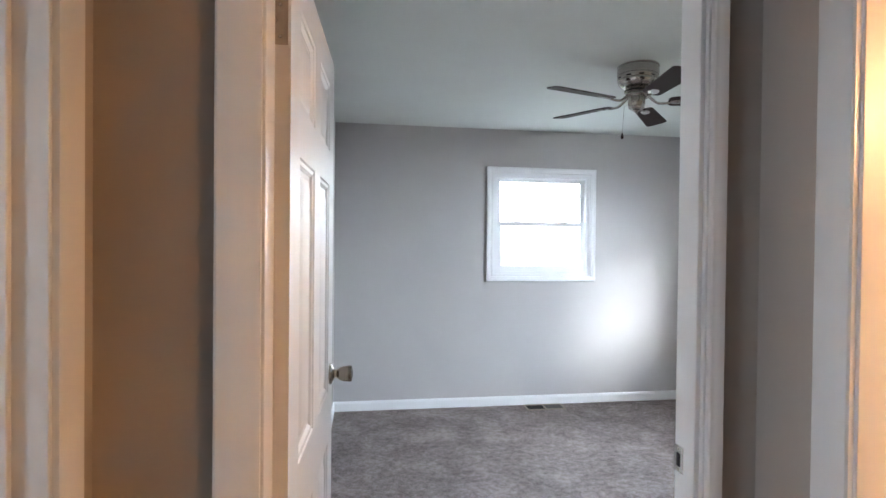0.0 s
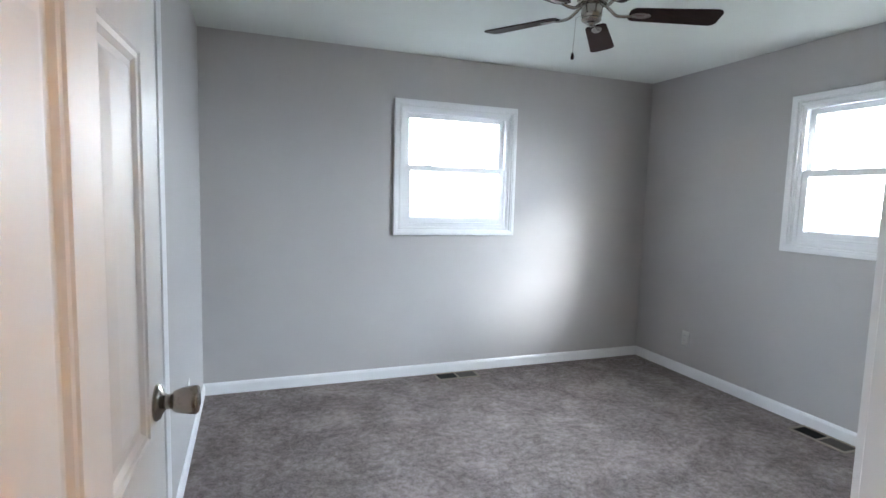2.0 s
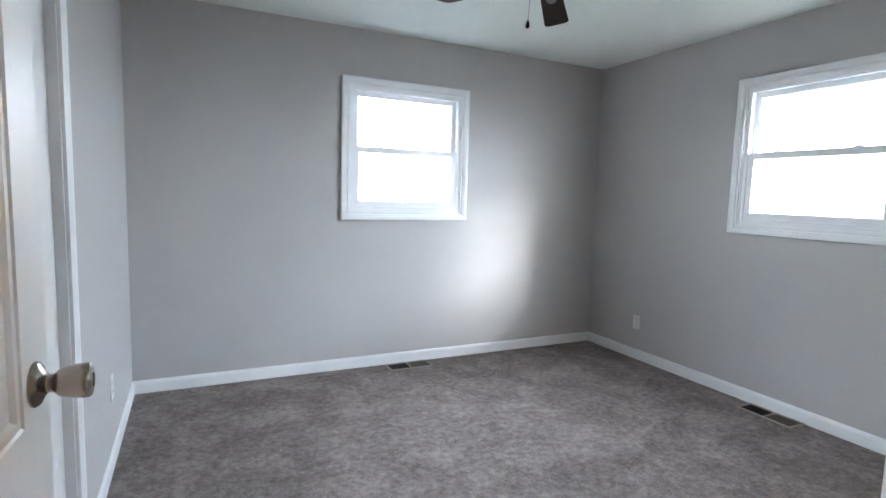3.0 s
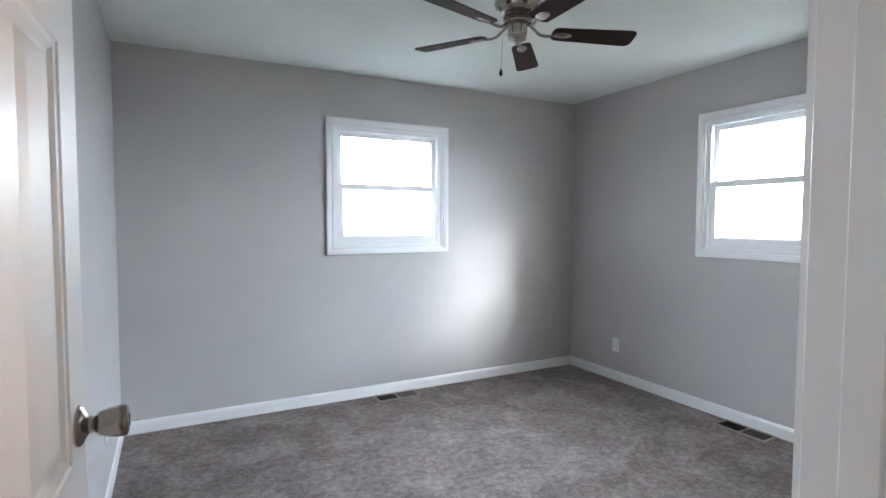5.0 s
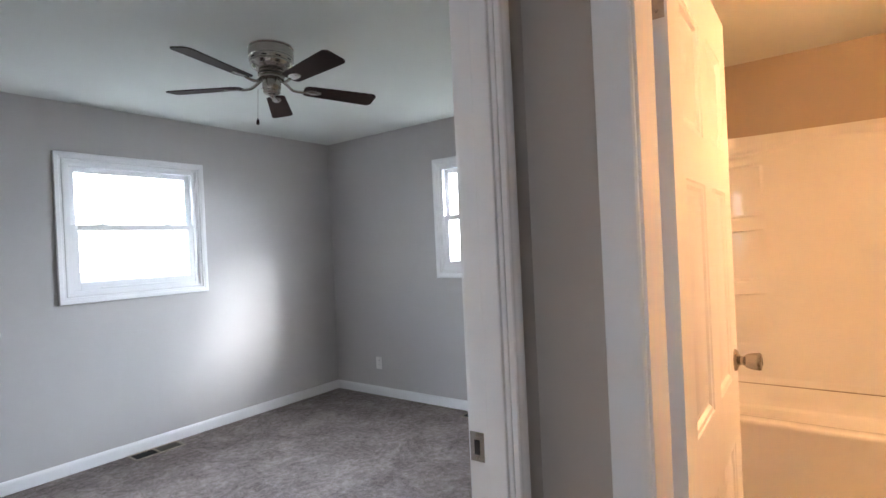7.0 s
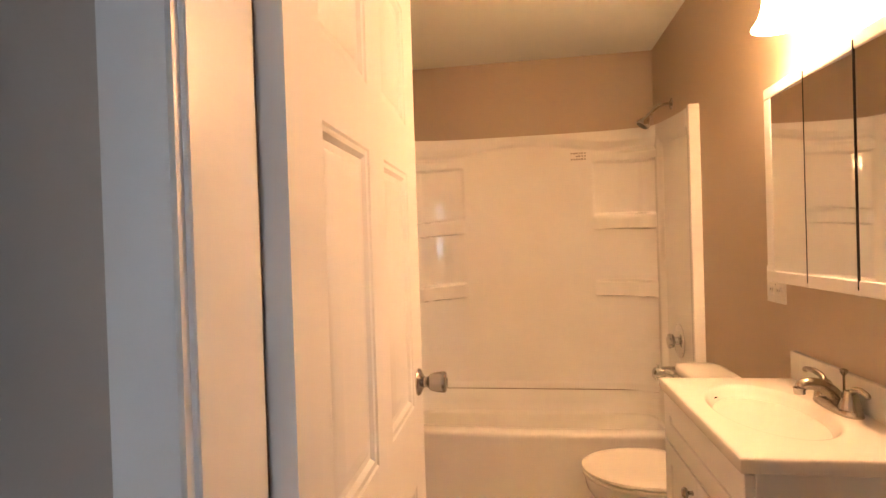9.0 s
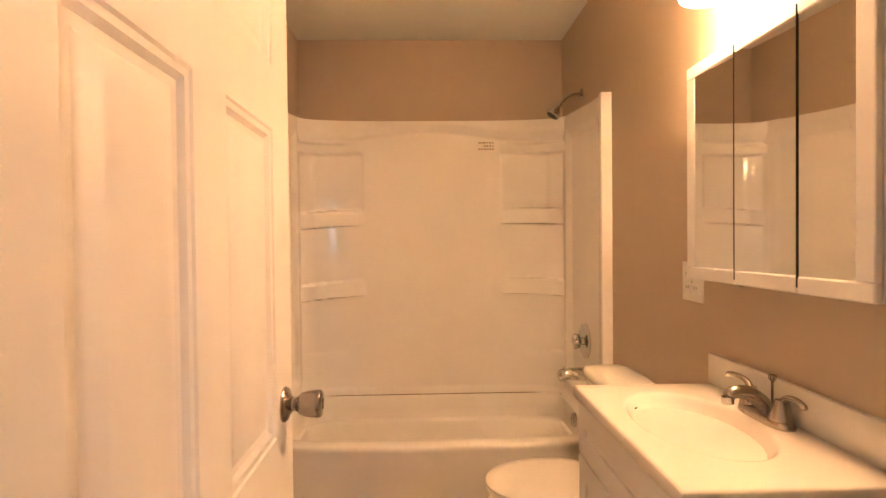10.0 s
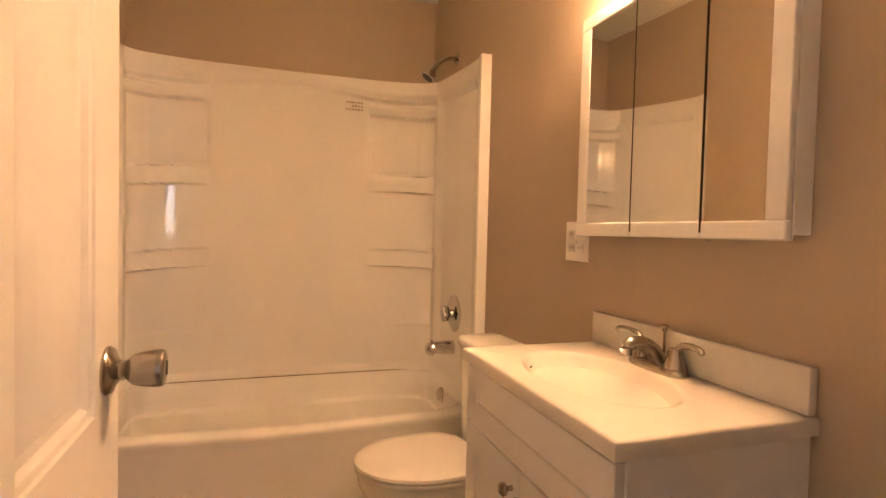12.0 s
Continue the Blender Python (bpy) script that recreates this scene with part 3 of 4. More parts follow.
    part("pull_chain", tube([(-0.030, 0.034, 2.200), (-0.048, 0.050, 2.194), (-0.050, 0.052, 2.020)], 0.0012, 6), NICKEL, fan)
    part("pull_fob", lathe([(0.0, 2.025), (0.003, 2.024), (0.006, 2.014), (0.0085, 2.000), (0.007, 1.990), (0.0, 1.986)], 16, pose(-0.050, 0.052, 0)), BLADE, fan, "small dark wooden pull fob", 50)
    fan.matrix_world = pose(x, y, 2.44) @ Matrix.Rotation(radians(1.2), 4, Vector((0.8, 0.6, 0))) @ Matrix.Rotation(radians(-1.8), 4, Vector((0.6, -0.8, 0))) @ Matrix.Diagonal((1, 1, 0.90, 1)) @ pose(0, 0, -2.435)
    return fan


ceiling_fan(-1.885, -1.735, -24)


# ---------------- registers, outlets ----------------
def floor_register(m):
    reg = thing("floor_register", "brown steel floor register set in the carpet", "floor vent", "floor registers")
    bm = box(-0.155, 0.155, -0.062, -0.048, 0.0, 0.008, 0.002)
    for q in ((-0.155, 0.155, 0.048, 0.062), (-0.155, -0.140, -0.048, 0.048), (0.140, 0.155, -0.048, 0.048), (-0.006, 0.006, -0.048, 0.048)):
        box(*q, 0.0, 0.008, 0.002, bm)
    part("frame", bm, REGISTER_EDGE, reg)
    part("backing", box(-0.140, -0.006, -0.048, 0.048, 0.0, 0.0015), DARK, reg)
    part("damper", box(0.006, 0.140, -0.048, 0.048, 0.0, 0.0035), REGISTER_LIGHT, reg, "brown closed damper plate")
    for i in range(11):
        for s in (-1, 1):
            cx = s * (0.018 + 0.0112 * i)
            part("slat", box(cx - 0.0014, cx + 0.0014, -0.047, 0.047, 0.0036, 0.0068), DARK if s < 0 else REGISTER, reg)
    reg.matrix_world = m @ Matrix.Diagonal((1.12, 1.2, 1, 1))
    return reg


floor_register(pose(-1.825, -0.105, 0.002))
floor_register(pose(-0.098, -1.765, 0.002, 0, 0, -90))


def wall_plate(name, label, m, w, h, kind="outlet", gangs=1):
    """Cover plate in the local x/z plane, facing -y."""
    ob = thing(name, label, "outlet")
    part("cover_plate", box(-w / 2, w / 2, -0.006, 0.0, -h / 2, h / 2, 0.0025, seg=2), PLATE, ob, smooth=40)
    for g in range(gangs):
        cx = (g - (gangs - 1) / 2) * 0.046
        if kind == "outlet" or (kind == "mixed" and g == 1):
            for dz in (-0.0195, 0.0195):
                s = part("socket", box(cx - 0.0165, cx + 0.0165, -0.0085, -0.005, dz - 0.014, dz + 0.014, 0.003), PLATE, ob)
                for dx in (-0.006, 0.006):
                    part("slot", box(cx + dx - 0.001, cx + dx + 0.001, -0.0089, -0.0084, dz - 0.002, dz + 0.007), DARK, s)
        else:
            s = part("switch_base", box(cx - 0.006, cx + 0.006, -0.0075, -0.005, -0.013, 0.013), PLATE, ob)
            part("toggle", box(cx - 0.004, cx + 0.004, -0.017, -0.006, 0.0, 0.009, 0.001), PLATE, s)
    part("screw", lathe([(0, 0), (0.003, 0), (0.002, 0.001), (0, 0.001)], 10, pose(0, -0.006, 0, 90)), NICKEL, ob)
    ob.matrix_world = m
    return ob


wall_plate("wall_outlet", "white duplex outlet on the greige wall", pose(0, -0.571, 0.303, 0, 0, -90), 0.072, 0.116)
wall_plate("wall_outlet", "white duplex outlet on the greige wall", pose(LW, -0.90, 0.36, 0, 0, 90), 0.072, 0.116)
wall_plate("wall_outlet", "white double outlet plate beside the medicine cabinet", pose(-1.225, BR, 1.158, 0, 0, 180), 0.118, 0.116, "outlet", 2)


# ---------------- bathroom: tub and surround ----------------
def smooth(a, b, v):
    t = min(1.0, max(0.0, (v - a) / (b - a)))
    return t * t * (3 - 2 * t)


RIM = 0.425
TF = -0.535      # front of the tub at its ends


def super_ring(cx, cy, rx, ry, n, z, count=96, bow=0.0):
    out = []
    for k in range(count):
        a = 2 * math.pi * k / count
        c, s = math.cos(a), math.sin(a)
        x = math.copysign(abs(c) ** (2 / n), c) * rx
        y = math.copysign(abs(s) ** (2 / n), s) * ry
        if x < 0:
            x -= bow * (1 - (y / ry) ** 2) * min(1.0, -x / rx)
        out.append((cx + x, cy + y, z))
    return out


def bathtub():
    tub = thing("bathtub", "glossy white acrylic alcove bathtub with a bowed apron", "bathtub")
    cx, cy = (TF + BB - 0.006) / 2, (BR + BL) / 2
    rx, ry = (BB - 0.006 - TF) / 2, (BL - BR) / 2 - 0.003
    B = 0.045
    rings = [super_ring(cx, cy, rx - 0.016, ry, 40, 0.0, bow=B), super_ring(cx, cy, rx - 0.010, ry, 40, 0.20, bow=B), super_ring(cx, cy, rx - 0.007, ry, 40, RIM - 0.055, bow=B), super_ring(cx, cy, rx - 0.004, ry, 40, RIM - 0.036, bow=B),
             super_ring(cx, cy, rx - 0.001, ry, 40, RIM - 0.022, bow=B), super_ring(cx, cy, rx, ry, 40, RIM - 0.010, bow=B), super_ring(cx, cy, rx - 0.006, ry - 0.002, 36, RIM - 0.003, bow=B), super_ring(cx, cy, rx - 0.018, ry - 0.006, 30, RIM, bow=B)]
    for ins, z, n in ((0.075, RIM + 0.001, 12), (0.086, RIM - 0.003, 12), (0.093, RIM - 0.016, 11), (0.100, RIM - 0.07, 10), (0.105, RIM - 0.118, 10), (0.110, RIM - 0.127, 10), (0.130, RIM - 0.131, 8), (0.136, RIM - 0.140, 8), (0.141, RIM - 0.22, 7), (0.162, RIM - 0.31, 5.5), (0.21, RIM - 0.35, 4.5), (0.27, RIM - 0.36, 4)):
        rings.append(super_ring(cx, cy, rx - ins, ry - ins * 0.52, n, z, bow=B * 0.9))
    part("basin", loft(rings), ACRYLIC, tub, smooth=50)
    part("overflow_plate", lathe([(0.0, -0.01), (0.036, -0.01), (0.036, 0.008), (0.030, 0.014), (0.010, 0.016), (0.0, 0.016)], 30, pose(cx - 0.01, BR + 0.053, RIM - 0.048, -86)), CHROME, tub, "chrome overflow cover", 40)
    # brown tube draws the shade of the gap between tub and surround
    seam = [p for p in super_ring(cx, cy, rx - 0.080, ry - 0.080 * 0.52, 12, RIM + 0.0012, 120)]
    seam = [p for p in seam[90:] + seam[:31]]
    part("gap_shade_line", tube(seam, 0.0019, 8), GAP_SHADE, tub, "thin brown line painted as shade of the gap", 50)
    part("drain", lathe([(0.0, 0.0), (0.03, 0.0), (0.028, 0.003), (0.0, 0.004)], 24, pose(cx, BR + 0.34, RIM - 0.3595)), CHROME, tub, smooth=40)
    return tub


def tub_surround():
    sur = thing("tub_surround", "glossy white moulded acrylic tub surround with corner shelves", "tub surround")
    y0, y1 = BR + 0.010, BL - 0.010
    top, base = 1.960, RIM + 0.006
    ny, nz = 220, 260

    def crest(y):
        return 1.851 + 0.052 * math.sin(math.pi * min(1, max(0, (y + 4.62) / 1.10))) ** 2

    def relief(y, z):
        d = 0.034 + 0.022 * ((y - (y0 + y1) / 2) / 0.75) ** 2
        e = min(y - y0, y1 - y)
        c = crest(y)
        # upper pocket of each corner column, arched along its top
        arch = 1.786 - 0.012 * (1 - smooth(0.06, 0.34, e))
        pocket = (1 - smooth(0.346, 0.362, e)) * smooth(0.085, 0.100, e) * (1 - smooth(arch - 0.010, arch, z)) * smooth(1.440, 1.470, z)
        d -= 0.008 * pocket
        # soft band over the pocket that dies out towards the middle
        t = 1 - min(1.0, e / 0.362)
        d += 0.042 * t ** 0.7 * smooth(arch - 0.008, arch + 0.004, z) * (1 - smooth(c - 0.035, c - 0.005, z))
        # rolled rim above the arched crest
        d += 0.022 * smooth(c - 0.002, c + 0.016, z) + 0.016 * smooth(c + 0.012, c + 0.05, z)
        # shelves: bowed fascia deepest at the corner, running out to nothing
        d += 0.055 * t ** 2
        for s in (1.378, 0.980):
            s += 0.016 * t * (1 - t) - (0.028 if y > (y0 + y1) / 2 else 0.008) * t
            band = smooth(s, s + 0.005, z) * (1 - smooth(s + 0.084, s + 0.098, z))
            d += 0.066 * t ** 0.75 * smooth(-0.02, 0.12, e) * band
        # lowest ledge, hardly proud
        d += 0.010 * t ** 0.6 * (1 - smooth(0.655, 0.672, z)) * smooth(0.50, 0.64, z)
        # the foot flares out over the tub's rim
        d += 0.030 * (1 - smooth(base, base + 0.035, z)) + 0.010 * (1 - smooth(base, base + 0.12, z))
        # rounded inside corners
        if e < 0.095:
            d += 0.095 - math.sqrt(max(0.0, 0.095 ** 2 - (0.095 - e) ** 2))
        return d

    zs = sorted({base + (top - base) * j / nz for j in range(nz + 1)} | {s + k for s in (1.378, 0.980) for k in (0.0, 0.002, 0.004, 0.006)})
    ys = [y0 + (y1 - y0) * i / ny for i in range(ny + 1)]
    verts, faces = [], []
    for y in ys:
        for z in zs:
            verts.append((BB - 0.004 - relief(y, z), y, z))
    k = len(zs)
    for i in range(ny):
        for j in range(k - 1):
            a = i * k + j
            faces.append((a, a + k, a + k + 1, a + 1))
    back = len(verts)
    for y in ys:
        verts.append((BB - 0.001, y, top + 0.003))
    for i in range(ny):
        a = i * k + k - 1
        faces.append((a, a + k, back + i + 1, back + i))
    me = bpy.data.meshes.new("back_panel")
    me.from_pydata(verts, [], faces)
    me.materials.append(ACRYLIC)
    me.shade_smooth()
    me.set_sharp_from_angle(angle=radians(50))
    ob = new("back_panel", me)
    ob.parent = sur

    for face, s in ((BR, 1), (BL, -1)):
        bm = bmesh.new()
        nx, nzz = 60, 80
        x0, x1 = TF - 0.005, BB - 0.02

        def side(x, z):
            tz = 1.910 + (1.960 - 1.910) * smooth(x0, x1, x)
            v = (z - base) / (top - base)
            zz = base + v * (tz - base)
            d = 0.034
            inner = smooth(x0 + 0.075, x0 + 0.095, x) * (1 - smooth(tz - 0.105, tz - 0.088, zz)) * smooth(0.52, 0.56, zz) * (1 - smooth(x1 - 0.22, x1 - 0.17, x))
            d -= 0.022 * inner
            d += 0.022 * (1 - smooth(base, base + 0.03, zz)) + 0.012 * (1 - smooth(x0 + 0.028, x0 + 0.045, x))
            return Vector((x, face + s * d, zz))

        grid = [[bm.verts.new(side(x0 + (x1 - x0) * i / nx, base + (top - base) * j / nzz)) for j in range(nzz + 1)] for i in range(nx + 1)]
        for i in range(nx):
            for j in range(nzz):
                bm.faces.new((grid[i][j], grid[i + 1][j], grid[i + 1][j + 1], grid[i][j + 1]))
        topv = [bm.verts.new((g[-1].co.x, face + s * 0.0005, g[-1].co.z + 0.001)) for g in grid]
        for i in range(nx):
            bm.faces.new((grid[i][-1], grid[i + 1][-1], topv[i + 1], topv[i]))
        edge = [bm.verts.new((x0, face + s * 0.0005, v.co.z)) for v in grid[0]]
        for j in range(nzz):
            bm.faces.new((grid[0][j], grid[0][j + 1], edge[j + 1], edge[j]))
        part("side_panel", bm, ACRYLIC, sur, smooth=40)
        part("front_flange", box(x0 - 0.004, x0 + 0.003, face + min(0, s * 0.046), face + max(0, s * 0.046), base, 1.912, 0.002), ACRYLIC, sur, smooth=40)
    return sur


bathtub()
tub_surround()

# maker's label on the back panel: unreadable print
lab = thing("paper_label", "small printed paper label stuck on the tub surround", "label")
part("sheet", box(BB - 0.0452, BB - 0.0405, -4.445, -4.345, 1.790, 1.852), LABEL, lab)
rng = random.Random(4)
for i in range(3):
    for j in range(6):
        if i == 1 and j > 3:
            continue
        a = -4.440 + 0.0155 * j
        part("print_bar", box(BB - 0.0458, BB - 0.0451, a, a + 0.008 + 0.005 * rng.random(), 1.838 - 0.018 * i, 1.846 - 0.018 * i + 0.002 * rng.random()), INK, lab)

# shower head on a bent arm
sh = thing("wall_shower", "brushed nickel shower head on a bent arm", "shower head")
SX = -0.115
arm = curve_points([(SX, BR + 0.001, 2.020), (SX, BR + 0.045, 2.019), (SX, BR + 0.080, 2.004), (SX, BR + 0.112, 1.972)], 6)
part("arm", tube(arm, 0.0095, 14), NICKEL, sh, smooth=50)
part("flange", lathe([(0.0, 0.0), (0.030, 0.0), (0.029, 0.004), (0.018, 0.010), (0.010, 0.012), (0.0, 0.012)], 28, pose(SX, BR + 0.0005, 2.020, -90)), NICKEL, sh, smooth=40)
part("head", lathe([(0.0, 0.016), (0.012, 0.016), (0.015, 0.006), (0.012, -0.004), (0.014, -0.010), (0.024, -0.026), (0.033, -0.040), (0.036, -0.046), (0.036, -0.056), (0.032, -0.059), (0.0, -0.059)], 32, pose(SX, BR + 0.118, 1.962, 35)), NICKEL, sh, smooth=40)
part("spray_face", lathe([(0.0, -0.0592), (0.030, -0.0592), (0.028, -0.0615), (0.0, -0.0615)], 28, pose(SX, BR + 0.118, 1.962, 35)), RUBBER, sh)

# mixer valve and tub spout
va = thing("shower_valve", "chrome round shower valve with a clear knob handle", "tap")
VX, VZ, VY = -0.195, 0.785, BR + 0.013
part("escutcheon", lathe([(0.0, 0.0), (0.088, 0.0), (0.088, 0.004), (0.078, 0.009), (0.045, 0.012), (0.035, 0.011), (0.0, 0.011)], 44, pose(VX, VY, VZ, -90)), CHROME, va, smooth=40)
part("stem", lathe([(0.0, 0.010), (0.020, 0.010), (0.016, 0.030), (0.0, 0.030)], 24, pose(VX, VY, VZ, -90)), CHROME, va, smooth=40)
prof = [(0.0, 0.028), (0.020, 0.028), (0.027, 0.036), (0.029, 0.050), (0.026, 0.060), (0.010, 0.064), (0.0, 0.064)]
own = lathe(prof, 40)
for v in own.verts:
    r = math.hypot(v.co.x, v.co.y)
    if r > 0.015:
        k = 1.15 + 0.2 * math.cos(4 * math.atan2(v.co.y, v.co.x))
        v.co.x, v.co.y = v.co.x * k, v.co.y * k
bmesh.ops.transform(own, matrix=pose(VX, VY, VZ, -90), verts=own.verts[:])
part("handle", own, CHROME, va, "lobed chrome knob handle", 45)

spt = thing("tub_spout", "chrome tub spout with a diverter pin", "tub spout")
PZ, PX = 0.618, -0.178
sec = []
for t, w, h, dz in ((0.0, 0.034, 0.034, 0), (0.03, 0.033, 0.033, 0), (0.085, 0.030, 0.029, 0.002), (0.115, 0.028, 0.028, 0.0), (0.128, 0.025, 0.027, -0.003), (0.134, 0.019, 0.021, -0.005)):
    sec.append([(PX + w * math.cos(2 * math.pi * k / 24), BR + 0.012 + t, PZ + dz + h * math.sin(2 * math.pi * k / 24)) for k in range(24)])
part("body", loft(sec), CHROME, spt, smooth=40)
part("outlet", lathe([(0.0, 0.0), (0.015, 0.0), (0.016, 0.022), (0.0, 0.022)], 20, pose(PX, BR + 0.122, PZ - 0.036)), CHROME, spt, smooth=40)
part("diverter", lathe([(0.0, 0.0), (0.004, 0.0), (0.004, 0.012), (0.008, 0.014), (0.008, 0.020), (0.0, 0.021)], 16, pose(PX, BR + 0.120, PZ + 0.020)), CHROME, spt, smooth=40)


# ---------------- toilet ----------------
def egg(cx, y_back, y_front, half, z, n=56, squash=1.0):
    """Elongated plan: square-shouldered at the back, round at the front (towards +y)."""
    out = []
    for k in range(n):
        a = 2 * math.pi * k / n
        c, s = math.cos(a), math.sin(a)
        ym = y_back + (y_front - y_back) * 0.42
        if s >= 0:
            y = ym + (y_front - ym) * s
            x = half * c
        else:
            y = ym + (ym - y_back) * math.copysign(abs(s) ** 0.62, s)
            x = half * math.copysign(abs(c) ** 0.72, c)
        out.append((cx + x, y, z))
    return out


def toilet():
    t = thing("toilet", "white porcelain toilet with the lid closed", "toilet")
    cx = -0.868
    yb, yf = -4.68, -4.262
    bowl = [egg(cx, yb - 0.02, yf - 0.16, 0.115, 0.0), egg(cx, yb - 0.02, yf - 0.17, 0.105, 0.08), egg(cx, yb - 0.02, yf - 0.13, 0.115, 0.18), egg(cx, yb - 0.01, yf - 0.05, 0.150, 0.28), egg(cx, yb, yf - 0.012, 0.172, 0.345), egg(cx, yb, yf - 0.006, 0.178, 0.385), egg(cx, yb, yf - 0.010, 0.175, 0.392)]
    part("bowl", loft(bowl), PORCELAIN, t, smooth=60)
    seat = [egg(cx, yb + 0.01, yf - 0.002, 0.181, 0.3935), egg(cx, yb + 0.01, yf + 0.002, 0.185, 0.398), egg(cx, yb + 0.01, yf + 0.002, 0.185, 0.406), egg(cx, yb + 0.01, yf - 0.003, 0.180, 0.410)]
    part("seat", loft(seat), SEATMAT, t, smooth=40)
    lid = [egg(cx, yb + 0.004, yf - 0.001, 0.182, 0.4125), egg(cx, yb + 0.004, yf + 0.004, 0.187, 0.417), egg(cx, yb + 0.004, yf + 0.003, 0.186, 0.427), egg(cx, yb + 0.006, yf - 0.005, 0.178, 0.432), egg(cx, yb + 0.02, yf - 0.04, 0.145, 0.4345), egg(cx, yb + 0.08, yf - 0.14, 0.06, 0.436)]
    part("lid", loft(lid), SEATMAT, t, "closed white plastic lid", 40)
    for s in (-1, 1):
        part("hinge_cap", box(cx + s * 0.075 - 0.022, cx + s * 0.075 + 0.022, yb - 0.028, yb + 0.012, 0.393, 0.420, 0.005, seg=2), SEATMAT, t, smooth=40)
    ty0, ty1 = BR + 0.012, yb + 0.005
    part("pedestal_back", box(cx - 0.10, cx + 0.10, ty0 + 0.03, yb + 0.02, 0.0, 0.385, 0.02, seg=3), PORCELAIN, t, smooth=40)

    def tank_ring(w, y_front, z, r=6):
        return [(cx + math.copysign(abs(math.cos(a)) ** (2 / r), math.cos(a)) * w, (ty0 + y_front) / 2 + math.copysign(abs(math.sin(a)) ** (2 / r), math.sin(a)) * (y_front - ty0) / 2, z) for a in (2 * math.pi * k / 48 for k in range(48))]

    part("tank", loft([tank_ring(0.160, ty1 - 0.02, 0.386), tank_ring(0.172, ty1 - 0.004, 0.42), tank_ring(0.184, ty1, 0.62), tank_ring(0.188, ty1 + 0.002, 0.772)]), PORCELAIN, t, smooth=50)
    part("tank_lid", loft([tank_ring(0.193, ty1 + 0.008, 0.7735), tank_ring(0.197, ty1 + 0.012, 0.780), tank_ring(0.197, ty1 + 0.012, 0.800), tank_ring(0.190, ty1 + 0.005, 0.811), tank_ring(0.165, ty1 - 0.02, 0.816), tank_ring(0.10, ty1 - 0.06, 0.8185)]), PORCELAIN, t, smooth=50)
    part("flush_lever", tube([(cx - 0.14, ty1 + 0.002, 0.72), (cx - 0.14, ty1 + 0.018, 0.72), (cx - 0.10, ty1 + 0.020, 0.712)], 0.006, 10), CHROME, t, smooth=50)
    t.matrix_world = Matrix.Diagonal((1, 1, 0.968, 1))
    return t


toilet()


# ---------------- vanity ----------------
VX0, VX1 = -1.952, -1.340
VF = -4.450
VT = 0.890


def shaker(x0, x1, z0, z1, y, t=0.018, rail=0.055):
    """A framed front facing +y with a sunk middle, in one moulded piece."""
    def ring(o, d):
        return [(x0 + o, y + d, z0 + o), (x1 - o, y + d, z0 + o), (x1 - o, y + d, z1 - o), (x0 + o, y + d, z1 - o)]

    return loft([ring(0, 0), ring(0, t - 0.0015), ring(0.0015, t), ring(rail, t), ring(rail + 0.002, t - 0.001), ring(rail + 0.004, t * 0.72)])


van = thing("vanity_cabinet", "white shaker vanity cabinet with two doors under the basin", "cabinet")
b0, b1, bf = VX0 + 0.012, VX1 - 0.005, VF - 0.030
bm = box(b0, b1, BR + 0.004, bf, 0.09, VT - 0.031, 0.001)
box(b0 + 0.002, b1 - 0.002, BR + 0.004, bf - 0.06, 0.0, 0.092, 0.0, bm)
part("body", bm, CABINET, van)
part("false_drawer", shaker(b0 + 0.004, b1 - 0.004, 0.712, VT - 0.040, bf), CABINET, van)
xm = (b0 + b1) / 2
for a, b, kx in ((b0 + 0.004, xm - 0.0015, xm - 0.032), (xm + 0.0015, b1 - 0.004, xm + 0.032)):
    dr = part("door", shaker(a, b, 0.10, 0.706, bf), CABINET, van)
    part("knob", lathe([(0.0, 0.0), (0.006, 0.0), (0.005, 0.010), (0.013, 0.016), (0.014, 0.022), (0.009, 0.027), (0.0, 0.028)], 20, pose(kx, bf + 0.018, 0.660, -90)), NICKEL, dr, "satin nickel knob", 40)

top = thing("washbasin", "white cultured marble vanity top with oval basin and backsplash", "vanity top")
bx, by, brx, bry = (VX0 + VX1) / 2 + 0.014, -4.634, 0.208, 0.128
cnt = 96


def slab_ring(ins, z):
    """Square-cornered outline, one point for each point of the bowl's rings."""
    x0, x1, y0, y1 = VX0 + ins, VX1 - ins, BR + 0.002 + ins * 0.2, VF - ins
    out = []
    for k in range(cnt):
        c, s = math.cos(2 * math.pi * k / cnt), math.sin(2 * math.pi * k / cnt)
        c, s = c * brx, s * bry
        reach = min((x1 - bx if c > 0 else bx - x0) / max(abs(c), 1e-9), (y1 - by if s > 0 else by - y0) / max(abs(s), 1e-9))
        out.append((bx + c * reach, by + s * reach, z))
    for cx, cy in ((x0, y0), (x1, y0), (x1, y1), (x0, y1)):
        n = min(range(cnt), key=lambda q: (out[q][0] - cx) ** 2 + (out[q][1] - cy) ** 2)
        out[n] = (cx, cy, z)
    return out


def bowl_ring(f, z, dy=0.0):
    return [(bx + brx * f * math.cos(2 * math.pi * k / cnt), by + dy + bry * f * math.sin(2 * math.pi * k / cnt), z) for k in range(cnt)]


rings = [slab_ring(0.02, VT - 0.030), slab_ring(0.001, VT - 0.030), slab_ring(0.0, VT - 0.026), slab_ring(0.0, VT - 0.005), slab_ring(0.003, VT - 0.001), slab_ring(0.007, VT)]
